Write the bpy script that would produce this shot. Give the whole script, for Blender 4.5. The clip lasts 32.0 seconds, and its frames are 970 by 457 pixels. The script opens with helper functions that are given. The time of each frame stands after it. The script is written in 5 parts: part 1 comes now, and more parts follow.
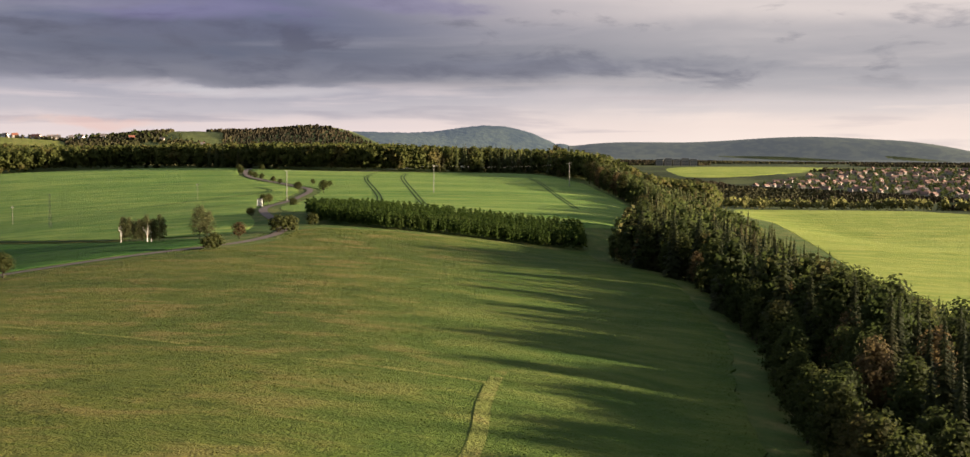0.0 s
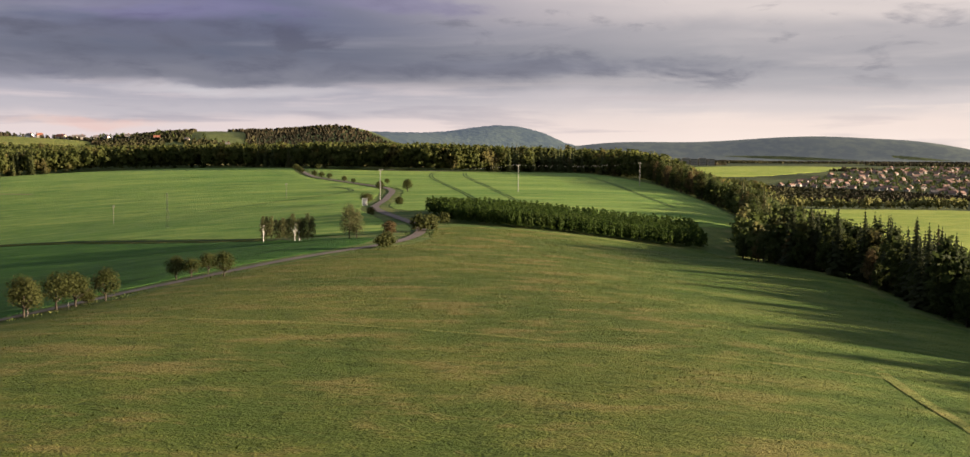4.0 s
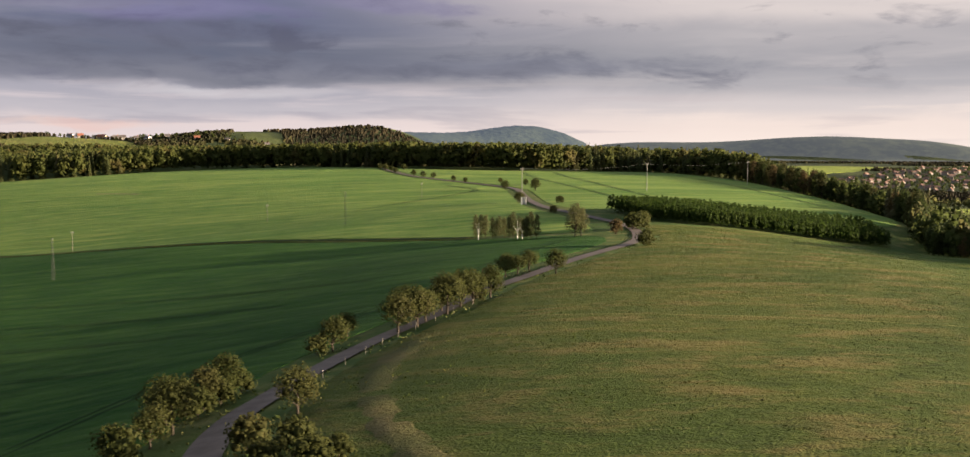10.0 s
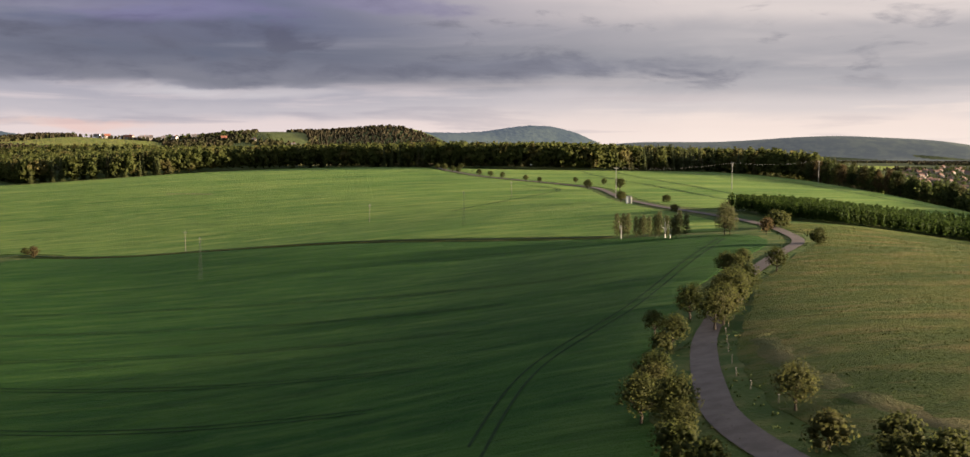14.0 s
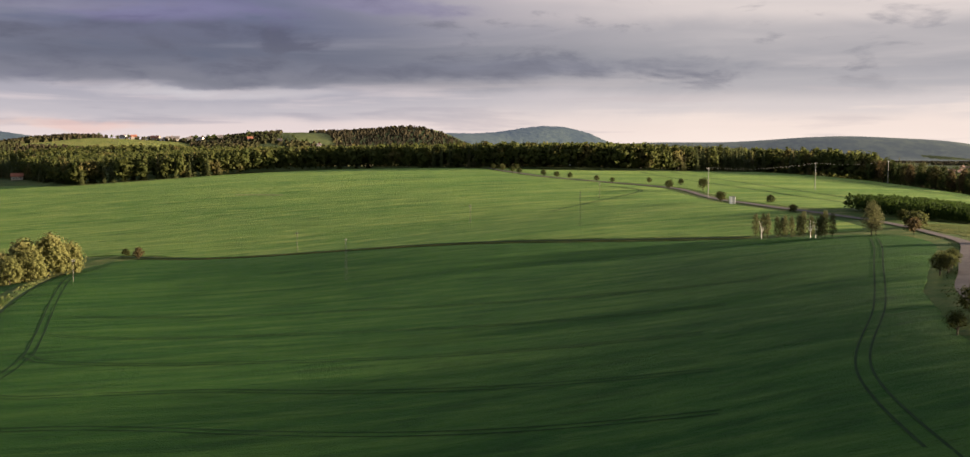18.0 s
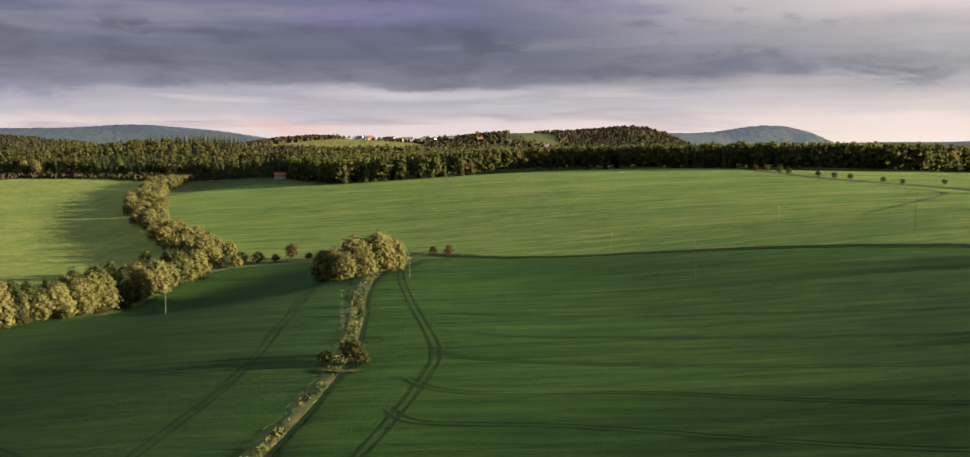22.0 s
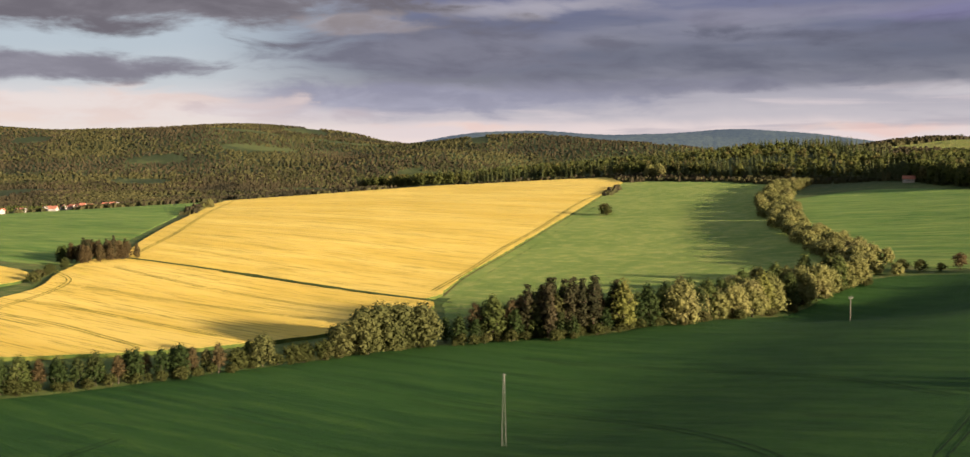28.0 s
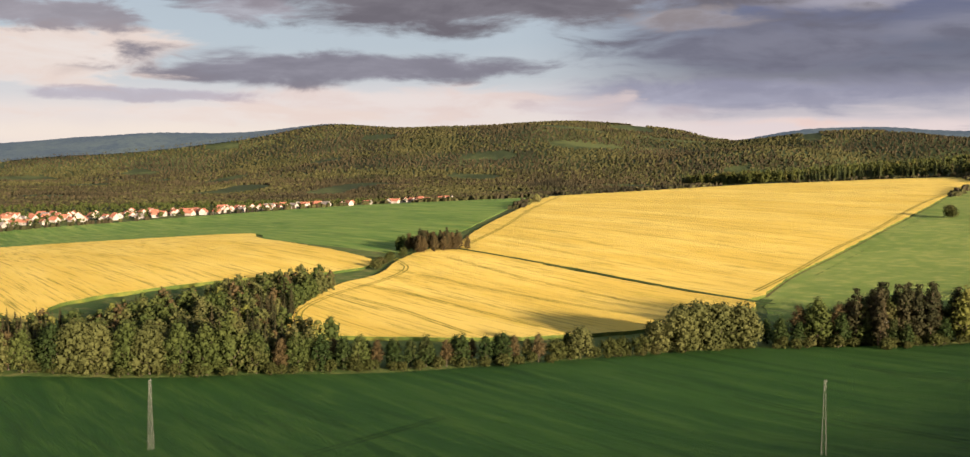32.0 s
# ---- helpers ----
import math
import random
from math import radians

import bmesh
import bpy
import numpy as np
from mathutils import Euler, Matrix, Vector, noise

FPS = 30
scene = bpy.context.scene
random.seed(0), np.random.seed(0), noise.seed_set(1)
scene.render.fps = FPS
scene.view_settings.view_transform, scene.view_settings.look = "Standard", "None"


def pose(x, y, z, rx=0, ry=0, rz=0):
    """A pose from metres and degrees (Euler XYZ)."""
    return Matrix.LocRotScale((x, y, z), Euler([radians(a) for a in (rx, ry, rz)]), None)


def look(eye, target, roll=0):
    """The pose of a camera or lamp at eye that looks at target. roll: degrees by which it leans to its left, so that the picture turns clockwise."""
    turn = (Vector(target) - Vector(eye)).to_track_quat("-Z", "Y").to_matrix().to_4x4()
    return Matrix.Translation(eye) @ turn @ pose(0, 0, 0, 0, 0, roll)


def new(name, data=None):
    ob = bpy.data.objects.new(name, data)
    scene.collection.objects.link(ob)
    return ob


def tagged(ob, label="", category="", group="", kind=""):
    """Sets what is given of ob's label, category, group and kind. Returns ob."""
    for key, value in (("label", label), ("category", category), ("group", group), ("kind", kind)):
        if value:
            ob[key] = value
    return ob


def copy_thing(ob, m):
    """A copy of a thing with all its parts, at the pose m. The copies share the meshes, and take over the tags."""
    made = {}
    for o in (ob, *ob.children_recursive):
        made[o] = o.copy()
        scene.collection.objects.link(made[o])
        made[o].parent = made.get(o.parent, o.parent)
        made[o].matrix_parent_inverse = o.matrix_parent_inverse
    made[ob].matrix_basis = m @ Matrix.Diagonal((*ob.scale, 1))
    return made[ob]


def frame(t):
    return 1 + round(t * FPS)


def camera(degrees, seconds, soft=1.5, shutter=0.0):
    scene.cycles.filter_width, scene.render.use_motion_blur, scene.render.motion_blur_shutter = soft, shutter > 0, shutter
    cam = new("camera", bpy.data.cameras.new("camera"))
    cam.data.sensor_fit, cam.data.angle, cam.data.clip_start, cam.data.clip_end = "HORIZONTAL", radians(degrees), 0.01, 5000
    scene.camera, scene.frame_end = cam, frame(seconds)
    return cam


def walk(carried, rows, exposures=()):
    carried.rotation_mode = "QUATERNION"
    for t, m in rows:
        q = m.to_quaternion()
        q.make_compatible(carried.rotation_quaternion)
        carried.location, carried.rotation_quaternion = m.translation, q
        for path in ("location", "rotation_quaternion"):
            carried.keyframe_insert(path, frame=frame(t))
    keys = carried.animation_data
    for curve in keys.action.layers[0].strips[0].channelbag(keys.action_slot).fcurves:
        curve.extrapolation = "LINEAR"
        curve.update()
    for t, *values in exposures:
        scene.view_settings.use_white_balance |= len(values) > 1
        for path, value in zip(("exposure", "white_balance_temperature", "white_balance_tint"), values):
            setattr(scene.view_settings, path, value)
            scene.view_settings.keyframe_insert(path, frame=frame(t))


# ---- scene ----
cam = camera(48.3, 32.0, soft=1.4, shutter=0.3)
METRES, EYE, TILT, LEAN, TURN = 280.0, 23.3, 0.0, 0.0, 0.0
ROWS = [
    (0.0, 0.0, 0.0, 0.0, 0.03, -3.69, -0.42),
    (0.5, -0.0203, -0.0007, -0.0002, -0.02, -3.69, -0.42),
    (1.0, -0.0404, -0.001, -0.0006, -0.04, -3.69, -0.41),
    (1.5, -0.0607, -0.0014, -0.0009, -0.09, -3.7, -0.4),
    (2.0, -0.081, -0.0016, -0.0011, -0.13, -3.7, -0.41),
    (2.5, -0.1013, -0.0017, -0.0014, -0.17, -3.7, -0.42),
    (3.0, -0.1216, -0.0018, -0.0017, -0.2, -3.71, -0.42),
    (3.5, -0.1418, -0.0015, -0.002, -0.24, -3.7, -0.4),
    (5.5, -0.2237, 0.0008, -0.0035, -0.36, -3.68, -0.34),
    (6.0, -0.2436, 0.0008, -0.0037, -0.39, -3.68, -0.37),
    (6.5, -0.2636, 0.0011, -0.0039, -0.42, -3.68, -0.36),
    (7.0, -0.2836, 0.0014, -0.0042, -0.44, -3.69, -0.37),
    (7.5, -0.3036, 0.0019, -0.0046, -0.44, -3.67, -0.36),
    (8.0, -0.3235, 0.0025, -0.005, -0.46, -3.67, -0.34),
    (8.5, -0.3434, 0.0028, -0.0053, -0.5, -3.67, -0.34),
    (9.0, -0.3634, 0.0031, -0.0058, -0.53, -3.67, -0.32),
    (9.5, -0.3832, 0.0034, -0.0063, -0.54, -3.67, -0.34),
    (10.0, -0.403, 0.0039, -0.0066, -0.56, -3.66, -0.32),
    (10.5, -0.4228, 0.0045, -0.0068, -0.58, -3.65, -0.31),
    (11.0, -0.4427, 0.0052, -0.0073, -0.61, -3.65, -0.34),
    (11.5, -0.4626, 0.0056, -0.0076, -0.63, -3.65, -0.31),
    (12.0, -0.4823, 0.0061, -0.0079, -0.65, -3.66, -0.28),
    (12.5, -0.5021, 0.0062, -0.008, -0.67, -3.65, -0.27),
    (13.0, -0.522, 0.0064, -0.0083, -0.69, -3.65, -0.25),
    (13.5, -0.5422, 0.0063, -0.0083, -0.72, -3.65, -0.23),
    (14.0, -0.5623, 0.0067, -0.0087, -0.75, -3.65, -0.24),
    (14.5, -0.582, 0.0077, -0.009, -0.78, -3.64, -0.2),
    (16.5, -0.6599, 0.009, -0.0093, -0.87, -3.62, -0.18),
    (17.0, -0.6798, 0.0089, -0.0093, -0.9, -3.61, -0.19),
    (17.5, -0.6997, 0.0086, -0.0093, -0.93, -3.61, -0.19),
    (18.0, -0.7196, 0.009, -0.0093, -0.96, -3.62, -0.18),
    (18.5, -0.7396, 0.0091, -0.0093, -0.73, -3.63, -0.21),
    (19.0, -0.7597, 0.0087, -0.0091, -0.3, -3.64, -0.19),
    (19.5, -0.7798, 0.0092, -0.0093, 0.76, -3.64, -0.2),
    (20.0, -0.8, 0.0092, -0.0095, 2.23, -3.65, -0.22),
    (20.5, -0.8199, 0.0089, -0.0095, 3.85, -3.65, -0.22),
    (21.0, -0.8398, 0.0087, -0.0093, 5.55, -3.67, -0.23),
    (21.5, -0.8599, 0.0081, -0.0095, 7.32, -3.66, -0.23),
    (22.0, -0.8798, 0.0068, -0.0095, 9.41, -3.65, -0.24),
    (22.5, -0.8992, 0.0048, -0.0095, 11.63, -3.66, -0.18),
    (23.0, -0.9178, 0.0031, -0.0096, 14.05, -3.66, -0.11),
    (23.5, -0.9351, 0.001, -0.0098, 16.59, -3.66, -0.03),
    (24.0, -0.9501, -0.0007, -0.0098, 19.17, -3.65, 0.04),
    (24.5, -0.9626, -0.0024, -0.0102, 21.75, -3.64, 0.08),
    (25.0, -0.9727, -0.0038, -0.0105, 24.36, -3.63, 0.14),
    (25.5, -0.9808, -0.005, -0.0109, 26.94, -3.61, 0.16),
    (26.0, -0.987, -0.0063, -0.0111, 29.55, -3.56, 0.17),
    (26.5, -0.991, -0.0075, -0.0114, 32.18, -3.52, 0.19),
    (28.5, -0.9895, -0.0081, -0.0123, 42.31, -3.51, 0.01),
    (29.0, -0.9885, -0.0079, -0.0124, 44.8, -3.53, -0.06),
    (29.5, -0.9877, -0.0081, -0.0125, 47.28, -3.55, -0.1),
    (30.0, -0.9869, -0.0081, -0.0126, 49.81, -3.58, -0.13),
    (30.5, -0.986, -0.0083, -0.0125, 51.94, -3.61, -0.17),
    (31.0, -0.9854, -0.0081, -0.0126, 54.02, -3.63, -0.18),
    (31.5, -0.9846, -0.008, -0.0127, 55.79, -3.65, -0.19),
    (32.0, -0.9838, -0.0079, -0.0127, 56.89, -3.67, -0.19),
]
walk(cam, [(t, pose(0, 0, EYE, TILT, LEAN, TURN) @ pose(METRES * x, METRES * y, METRES * z, 90 + pitch, roll, yaw)) for t, x, y, z, yaw, pitch, roll in ROWS])

# ---- world, sun, exposure ----
SUN_ELEV, SUN_AZ = 9.0, 90.0   # degrees above the horizon, degrees clockwise from +y
EXPOSURE = 2.75
scene.view_settings.exposure = EXPOSURE
sun_data = bpy.data.lights.new("sun", "SUN")
sun_data.energy, sun_data.angle, sun_data.color = 4.05, radians(3.2), (1.0, 0.80, 0.58)
sun = new("sun", sun_data)
sun_dir = Vector((math.cos(radians(SUN_ELEV)) * math.sin(radians(SUN_AZ)), math.cos(radians(SUN_ELEV)) * math.cos(radians(SUN_AZ)), math.sin(radians(SUN_ELEV))))
sun.matrix_world = look((300, 0, 300), Vector((300, 0, 300)) - sun_dir)


class Nodes:
    """Short hand for node trees."""
    def __init__(self, tree):
        self.t = tree
        tree.nodes.clear()

    def add(self, kind, inputs=None, operation=None):
        n = self.t.nodes.new(kind)
        if operation:
            n.operation = operation
        for k, v in (inputs or {}).items():
            sock = n.inputs[k]
            if isinstance(v, bpy.types.NodeSocket):
                self.t.links.new(v, sock)
            else:
                sock.default_value = v
        return n

    def math(self, op, a, b=0.0, c=0.0, clamp=False):
        n = self.add("ShaderNodeMath", {0: a, 1: b, 2: c}, op)
        n.use_clamp = clamp
        return n.outputs[0]

    def vmath(self, op, a, b=(0, 0, 0)):
        return self.add("ShaderNodeVectorMath", {0: a, 1: b}, operation=op).outputs[0]

    def noise(self, vec, scale, detail=4.0, rough=0.5, dist=0.0):
        return self.add("ShaderNodeTexNoise", {"Vector": vec, "Scale": scale, "Detail": detail, "Roughness": rough, "Distortion": dist}).outputs[0]

    def step(self, v, lo, hi, a=0.0, b=1.0):
        n = self.add("ShaderNodeMapRange", {0: v, 1: lo, 2: hi, 3: a, 4: b})
        n.interpolation_type = "SMOOTHSTEP"
        return n.outputs[0]

    def mix(self, f, a, b, blend="MIX"):
        n = self.add("ShaderNodeMix")
        n.data_type, n.blend_type = "RGBA", blend
        for sock, v in ((n.inputs[0], f), (n.inputs[6], a), (n.inputs[7], b)):
            if isinstance(v, bpy.types.NodeSocket):
                self.t.links.new(v, sock)
            else:
                sock.default_value = v if isinstance(v, float) else (*v, 1.0)[:4]
        return n.outputs[2]

    def link(self, a, b):
        self.t.links.new(a, b)


world = bpy.data.worlds.new("sky")
scene.world = world
world.use_nodes = True
w = Nodes(world.node_tree)
vec = w.add("ShaderNodeTexCoord").outputs["Generated"]
sep = w.add("ShaderNodeSeparateXYZ", {0: vec}).outputs
up = w.math("MAXIMUM", sep[2], 0.0)
air_node = w.add("ShaderNodeTexSky")
air_node.sky_type, air_node.sun_disc, air_node.sun_elevation, air_node.sun_rotation = "NISHITA", False, radians(SUN_ELEV), radians(SUN_AZ)
air = air_node.outputs[0]
clear = w.add("ShaderNodeVectorMath", {0: air, "Scale": 0.05}, "SCALE").outputs[0]
az = w.math("MULTIPLY", w.math("ARCTAN2", w.math("MULTIPLY", sep[0], -1.0), sep[1]), 57.3)   # degrees to the left of +y
el = w.math("MULTIPLY", w.math("ARCSINE", sep[2]), 57.3)
flat = w.add("ShaderNodeCombineXYZ", {0: w.math("MULTIPLY", az, 0.1), 1: w.math("MULTIPLY", el, 0.27), 2: 0.0}).outputs[0]
def seen(r, g, b):
    """A sky colour as it looks at this exposure."""
    return tuple((c / 255 / 12.92 if c < 10 else ((c / 255 + 0.055) / 1.055) ** 2.4) / 2 ** EXPOSURE for c in (r, g, b))


def ramp(fac, stops):
    n = w.add("ShaderNodeValToRGB", {0: fac})
    e = n.color_ramp.elements
    while len(e) < len(stops):
        e.new(0.5)
    for q, (p, col) in zip(e, stops):
        q.position, q.color = p / 9.0, (*seen(*col), 1.0)
    n.color_ramp.interpolation = "EASE"
    return n.outputs[0]


sunward = w.step(az, 12.0, -16.0)
open_sky = w.step(az, 42.0, 56.0)                       # the deck breaks up towards the left
swirl = w.noise(w.vmath("MULTIPLY", flat, (1.0, 0.8, 1.0)), 0.9, 5.0, 0.55, 0.5)
band = w.noise(w.vmath("MULTIPLY", flat, (0.45, 1.6, 1.0)), 1.1, 5.0, 0.52, 0.35)
streak = w.noise(w.vmath("ADD", w.vmath("MULTIPLY", flat, (0.55, 2.6, 1.0)), (4.2, 1.3, 0.0)), 1.3, 6.0, 0.55, 0.3)
puff = w.noise(w.vmath("ADD", w.vmath("MULTIPLY", flat, (1.0, 1.3, 1.0)), (2.7, 5.1, 0.0)), 2.3, 7.0, 0.58, 0.35)
elw = w.math("ADD", el, w.math("MULTIPLY", w.math("SUBTRACT", swirl, 0.5), 1.9))
tone = w.math("MULTIPLY", elw, 1 / 9.0)
left = ramp(tone, ((0.0, (220, 206, 208)), (0.7, (240, 222, 218)), (1.6, (230, 214, 213)), (2.4, (196, 190, 197)), (3.3, (176, 173, 184)), (4.1, (128, 129, 142)), (5.4, (103, 108, 127)), (7.0, (107, 112, 137)), (8.4, (119, 122, 149))))
right = ramp(tone, ((0.0, (240, 224, 217)), (1.0, (252, 234, 224)), (2.0, (246, 228, 219)), (3.0, (218, 208, 207)), (4.0, (184, 180, 184)), (5.2, (166, 164, 170)), (6.5, (184, 179, 182)), (7.6, (222, 211, 208)), (8.6, (240, 226, 219))))
west = ramp(tone, ((0.0, (228, 216, 216)), (1.2, (238, 224, 218)), (2.4, (226, 214, 216)), (3.4, (206, 203, 212)), (4.6, (186, 192, 204)), (6.0, (176, 186, 200)), (8.4, (172, 182, 196))))
sky = w.mix(sunward, left, right)
veil = w.math("MULTIPLY", w.step(el, 3.2, 4.6), w.math("SUBTRACT", 1.0, open_sky))
sky = w.mix(w.math("MULTIPLY", veil, w.step(band, 0.47, 0.70, 0.0, 0.62)), sky, w.mix(sunward, seen(150, 149, 163), seen(206, 198, 198)))
sky = w.mix(w.math("MULTIPLY", veil, w.step(puff, 0.46, 0.30, 0.0, 0.55)), sky, w.mix(sunward, seen(92, 94, 113), seen(140, 139, 148)))
sky = w.mix(w.math("MULTIPLY", w.step(el, 4.4, 3.0), w.step(streak, 0.50, 0.66, 0.0, 0.55)), sky, w.mix(sunward, seen(226, 212, 214), seen(250, 232, 222)))
sky = w.mix(w.math("MULTIPLY", w.step(el, 4.8, 2.8), w.step(streak, 0.46, 0.34, 0.0, 0.5)), sky, w.mix(sunward, seen(164, 161, 174), seen(208, 196, 196)))
sky = w.mix(open_sky, sky, w.mix(0.06, west, clear))
CLOUDS = [   # degrees left, degrees up, half breadth, half height, colour, strength
    (17, 6.3, 10, 0.9, (94, 96, 116), 0.8), (0, 4.7, 15, 0.7, (108, 110, 126), 0.7), (15.5, 7.3, 7, 0.7, (122, 118, 154), 0.7), (4, 7.9, 5, 0.5, (128, 123, 154), 0.6),
    (13, 3.4, 6, 0.35, (206, 199, 204), 0.7), (27, 5.3, 15, 1.5, (104, 106, 122), 0.7), (33, 3.9, 12, 0.6, (128, 128, 146), 0.7), (24, 7.6, 9, 0.5, (134, 132, 150), 0.6),
    (20, 1.7, 4, 0.25, (238, 200, 190), 0.6), (42, 5.9, 9, 1.9, (112, 112, 128), 0.9), (37.5, 8.0, 6, 0.5, (188, 182, 188), 0.5),
    (44, 3.3, 12, 1.0, (150, 150, 170), 0.85), (40, 1.9, 5, 0.25, (240, 204, 192), 0.6),
    (78, 5.1, 6.5, 1.4, (234, 216, 207), 0.95), (61, 2.9, 10, 0.95, (230, 210, 204), 0.9), (70, 2.2, 9, 0.45, (236, 217, 208), 0.7),
    (66, 4.7, 10, 0.95, (128, 125, 138), 0.95), (79, 7.0, 5.0, 0.7, (148, 141, 150), 0.9), (57, 8.4, 15, 1.9, (112, 108, 117), 1.0),
    (46.5, 7.2, 3.5, 0.6, (196, 184, 184), 0.3), (80, 3.9, 5, 0.5, (232, 214, 206), 0.8), (51, 2.6, 5, 0.5, (206, 192, 196), 0.6), (69, 7.6, 3, 0.6, (160, 154, 164), 0.7), (75, 3.2, 6, 0.35, (176, 168, 182), 0.7),
]
for a, e, ra, re, col, k in CLOUDS:
    dx = w.math("MULTIPLY", w.math("SUBTRACT", az, float(a)), 1.0 / ra)
    dy = w.math("MULTIPLY", w.math("SUBTRACT", elw if a < 45 else el, float(e)), 1.0 / re)
    d = w.math("SQRT", w.math("ADD", w.math("MULTIPLY", dx, dx), w.math("MULTIPLY", dy, dy)))
    d = w.math("ADD", d, w.math("MULTIPLY", w.math("SUBTRACT", puff, 0.5), 2.2 if a < 45 or ra > 9 else 3.2))
    d = w.math("ADD", d, w.math("MULTIPLY", w.math("SUBTRACT", streak, 0.5), 1.0))
    m = w.step(d, 1.25, 0.35 if a < 45 else 0.6, 0.0, k)
    body = w.mix(w.step(puff, 0.36, 0.66, 0.0, 0.32), seen(*col), seen(*(min(246, c + 46) for c in col)))
    sky = w.mix(m, sky, body)
sky = w.mix(w.step(el, 0.9, 0.0, 0.0, 0.6), sky, w.mix(sunward, seen(226, 210, 210), seen(240, 224, 216)))
sky = w.mix(w.step(el, 9.5, 20.0), sky, w.mix(w.step(swirl, 0.35, 0.65), (0.056, 0.064, 0.079), (0.092, 0.101, 0.115)))
w.link(w.add("ShaderNodeBackground", {"Color": sky, "Strength": 1.0}).outputs[0], w.add("ShaderNodeOutputWorld").inputs[0])

# ---- lie of the land ----
HILLS = [  # bearing to the left, distance, breadth, depth, height
    (17, 1645, 380, 240, 59),
    (23.2, 1800, 150, 150, 29),
    (13, 1750, 120, 150, 24),
    (10.4, 1890, 120, 200, 28),
    (3.6, 2050, 130, 200, 37),
    (6.1, 1961, 200, 220, 77),
    (7.5, 2522, 330, 350, 103),
    (2, 2600, 250, 250, 39),
    (-1.1, 2800, 190, 260, 70),
    (-4.5, 2900, 200, 260, 98),
    (-16, 4250, 420, 280, 116),
    (-18.5, 4300, 260, 280, 14),
    (-7.5, 4200, 450, 300, 132),
    (-23.5, 4350, 450, 280, 128),
    (-3, 1600, 700, 350, 5),
    (54, 3424, 420, 800, 98),
    (47, 3600, 500, 700, 94),
    (61, 3300, 420, 700, 76),
    (66, 3700, 350, 500, 97),
    (74, 3900, 500, 500, 105),
    (84, 4200, 800, 500, 83),
    (40.5, 4400, 600, 300, 157),
    (34, 4350, 450, 300, 37),
    (28, 4300, 450, 300, 141),
    (22, 4300, 450, 300, 51),
    (15, 4300, 500, 300, 100),
]
HILLS += [(28, 1600, 380, 330, 32), (33, 2650, 300, 240, 88), (39.5, 2950, 330, 260, 104), (45, 2500, 260, 200, 62)]
WIDE = [
    [-31.6, -24.1, -17.1, -9.5, 1.3, 17.3, 34.5, 39.6, 30.9, 13.1, -7.1],
    [-24.8, -15.6, -7.1, -2.6, -2.8, 6.0, 37.0, 50.3, 25.5, 9.8, -1.4],
    [-17.3, -8.2, 1.5, 5.1, -1.4, 1.1, 25.2, 51.2, 17.3, 10.5, 6.9],
    [-7.5, 0.0, 8.2, 10.2, 0.0, 7.7, 26.7, 41.4, 19.9, 20.1, 15.8],
    [3.9, 9.7, 14.1, 12.6, 4.2, 13.0, 38.7, 48.3, 37.2, 30.4, 20.3],
    [13.9, 17.6, 19.0, 17.7, 23.3, 41.6, 51.7, 50.4, 46.8, 34.0, 19.9],
    [20.6, 23.2, 24.8, 26.7, 34.8, 49.0, 57.1, 54.5, 48.3, 32.4, 18.6],
    [24.5, 26.9, 29.3, 33.7, 41.4, 50.0, 54.9, 52.5, 44.2, 31.6, 19.6],
    [27.1, 30.2, 34.2, 40.0, 46.1, 50.2, 51.2, 48.0, 40.7, 31.5, 21.5],
]
NEAR = [
    [-0.87, -5.08, -5.81, -4.81, -3.08, -0.77, 0.1, -0.34, -4.43, -9.25],
    [-0.38, -1.25, -0.95, -2.19, -5.67, 0.88, 3.64, -0.79, -1.22, -10.73],
    [-1.11, 0.76, 0.54, -2.21, -7.05, -1.38, 4.42, -0.94, 0.05, -7.26],
    [-3.77, 0.99, 1.35, -0.8, -3.17, -2.46, 2.24, 0.07, -0.72, -3.42],
    [-2.72, 2.53, 2.35, 0.09, -2.11, -1.24, 2.68, 2.73, -0.15, -4.99],
    [1.36, 4.58, 2.73, -0.87, -1.62, -1.19, 3.52, 2.82, -3.05, 0.89],
    [-0.66, 5.31, 1.06, -1.16, 0.56, -0.87, -0.49, 2.52, -2.49, -3.97],
    [-17.12, 3.97, 1.38, 1.82, 1.98, 2.18, 2.6, 5.63, -4.21, -13.4],
    [-6.57, -0.13, -3.04, -3.68, -2.6, 0.36, 3.1, 3.29, -0.74, 1.66],
]


VALLEY_Y = [560, 900, 1100, 1217, 1330, 1700, 1820, 2050, 2600, 3400, 5200]
VALLEY_Z = [-56, -36, -27, -31, -25, -9, 2, 12, 17, 20, 20]


def bump(t):
    t = np.abs(t)
    return np.where(t < 1, 2 / 3 - t * t + t ** 3 / 2, np.where(t < 2, (2 - t) ** 3 / 6, 0))


def spline(x, y, table, x0, y0, d):
    table = np.array(table)
    bx = bump((x[:, None] - x0) / d - np.arange(table.shape[1]))
    by = bump((y[:, None] - y0) / d - np.arange(table.shape[0]))
    return np.einsum("nj,ji,ni->n", by, table, bx)


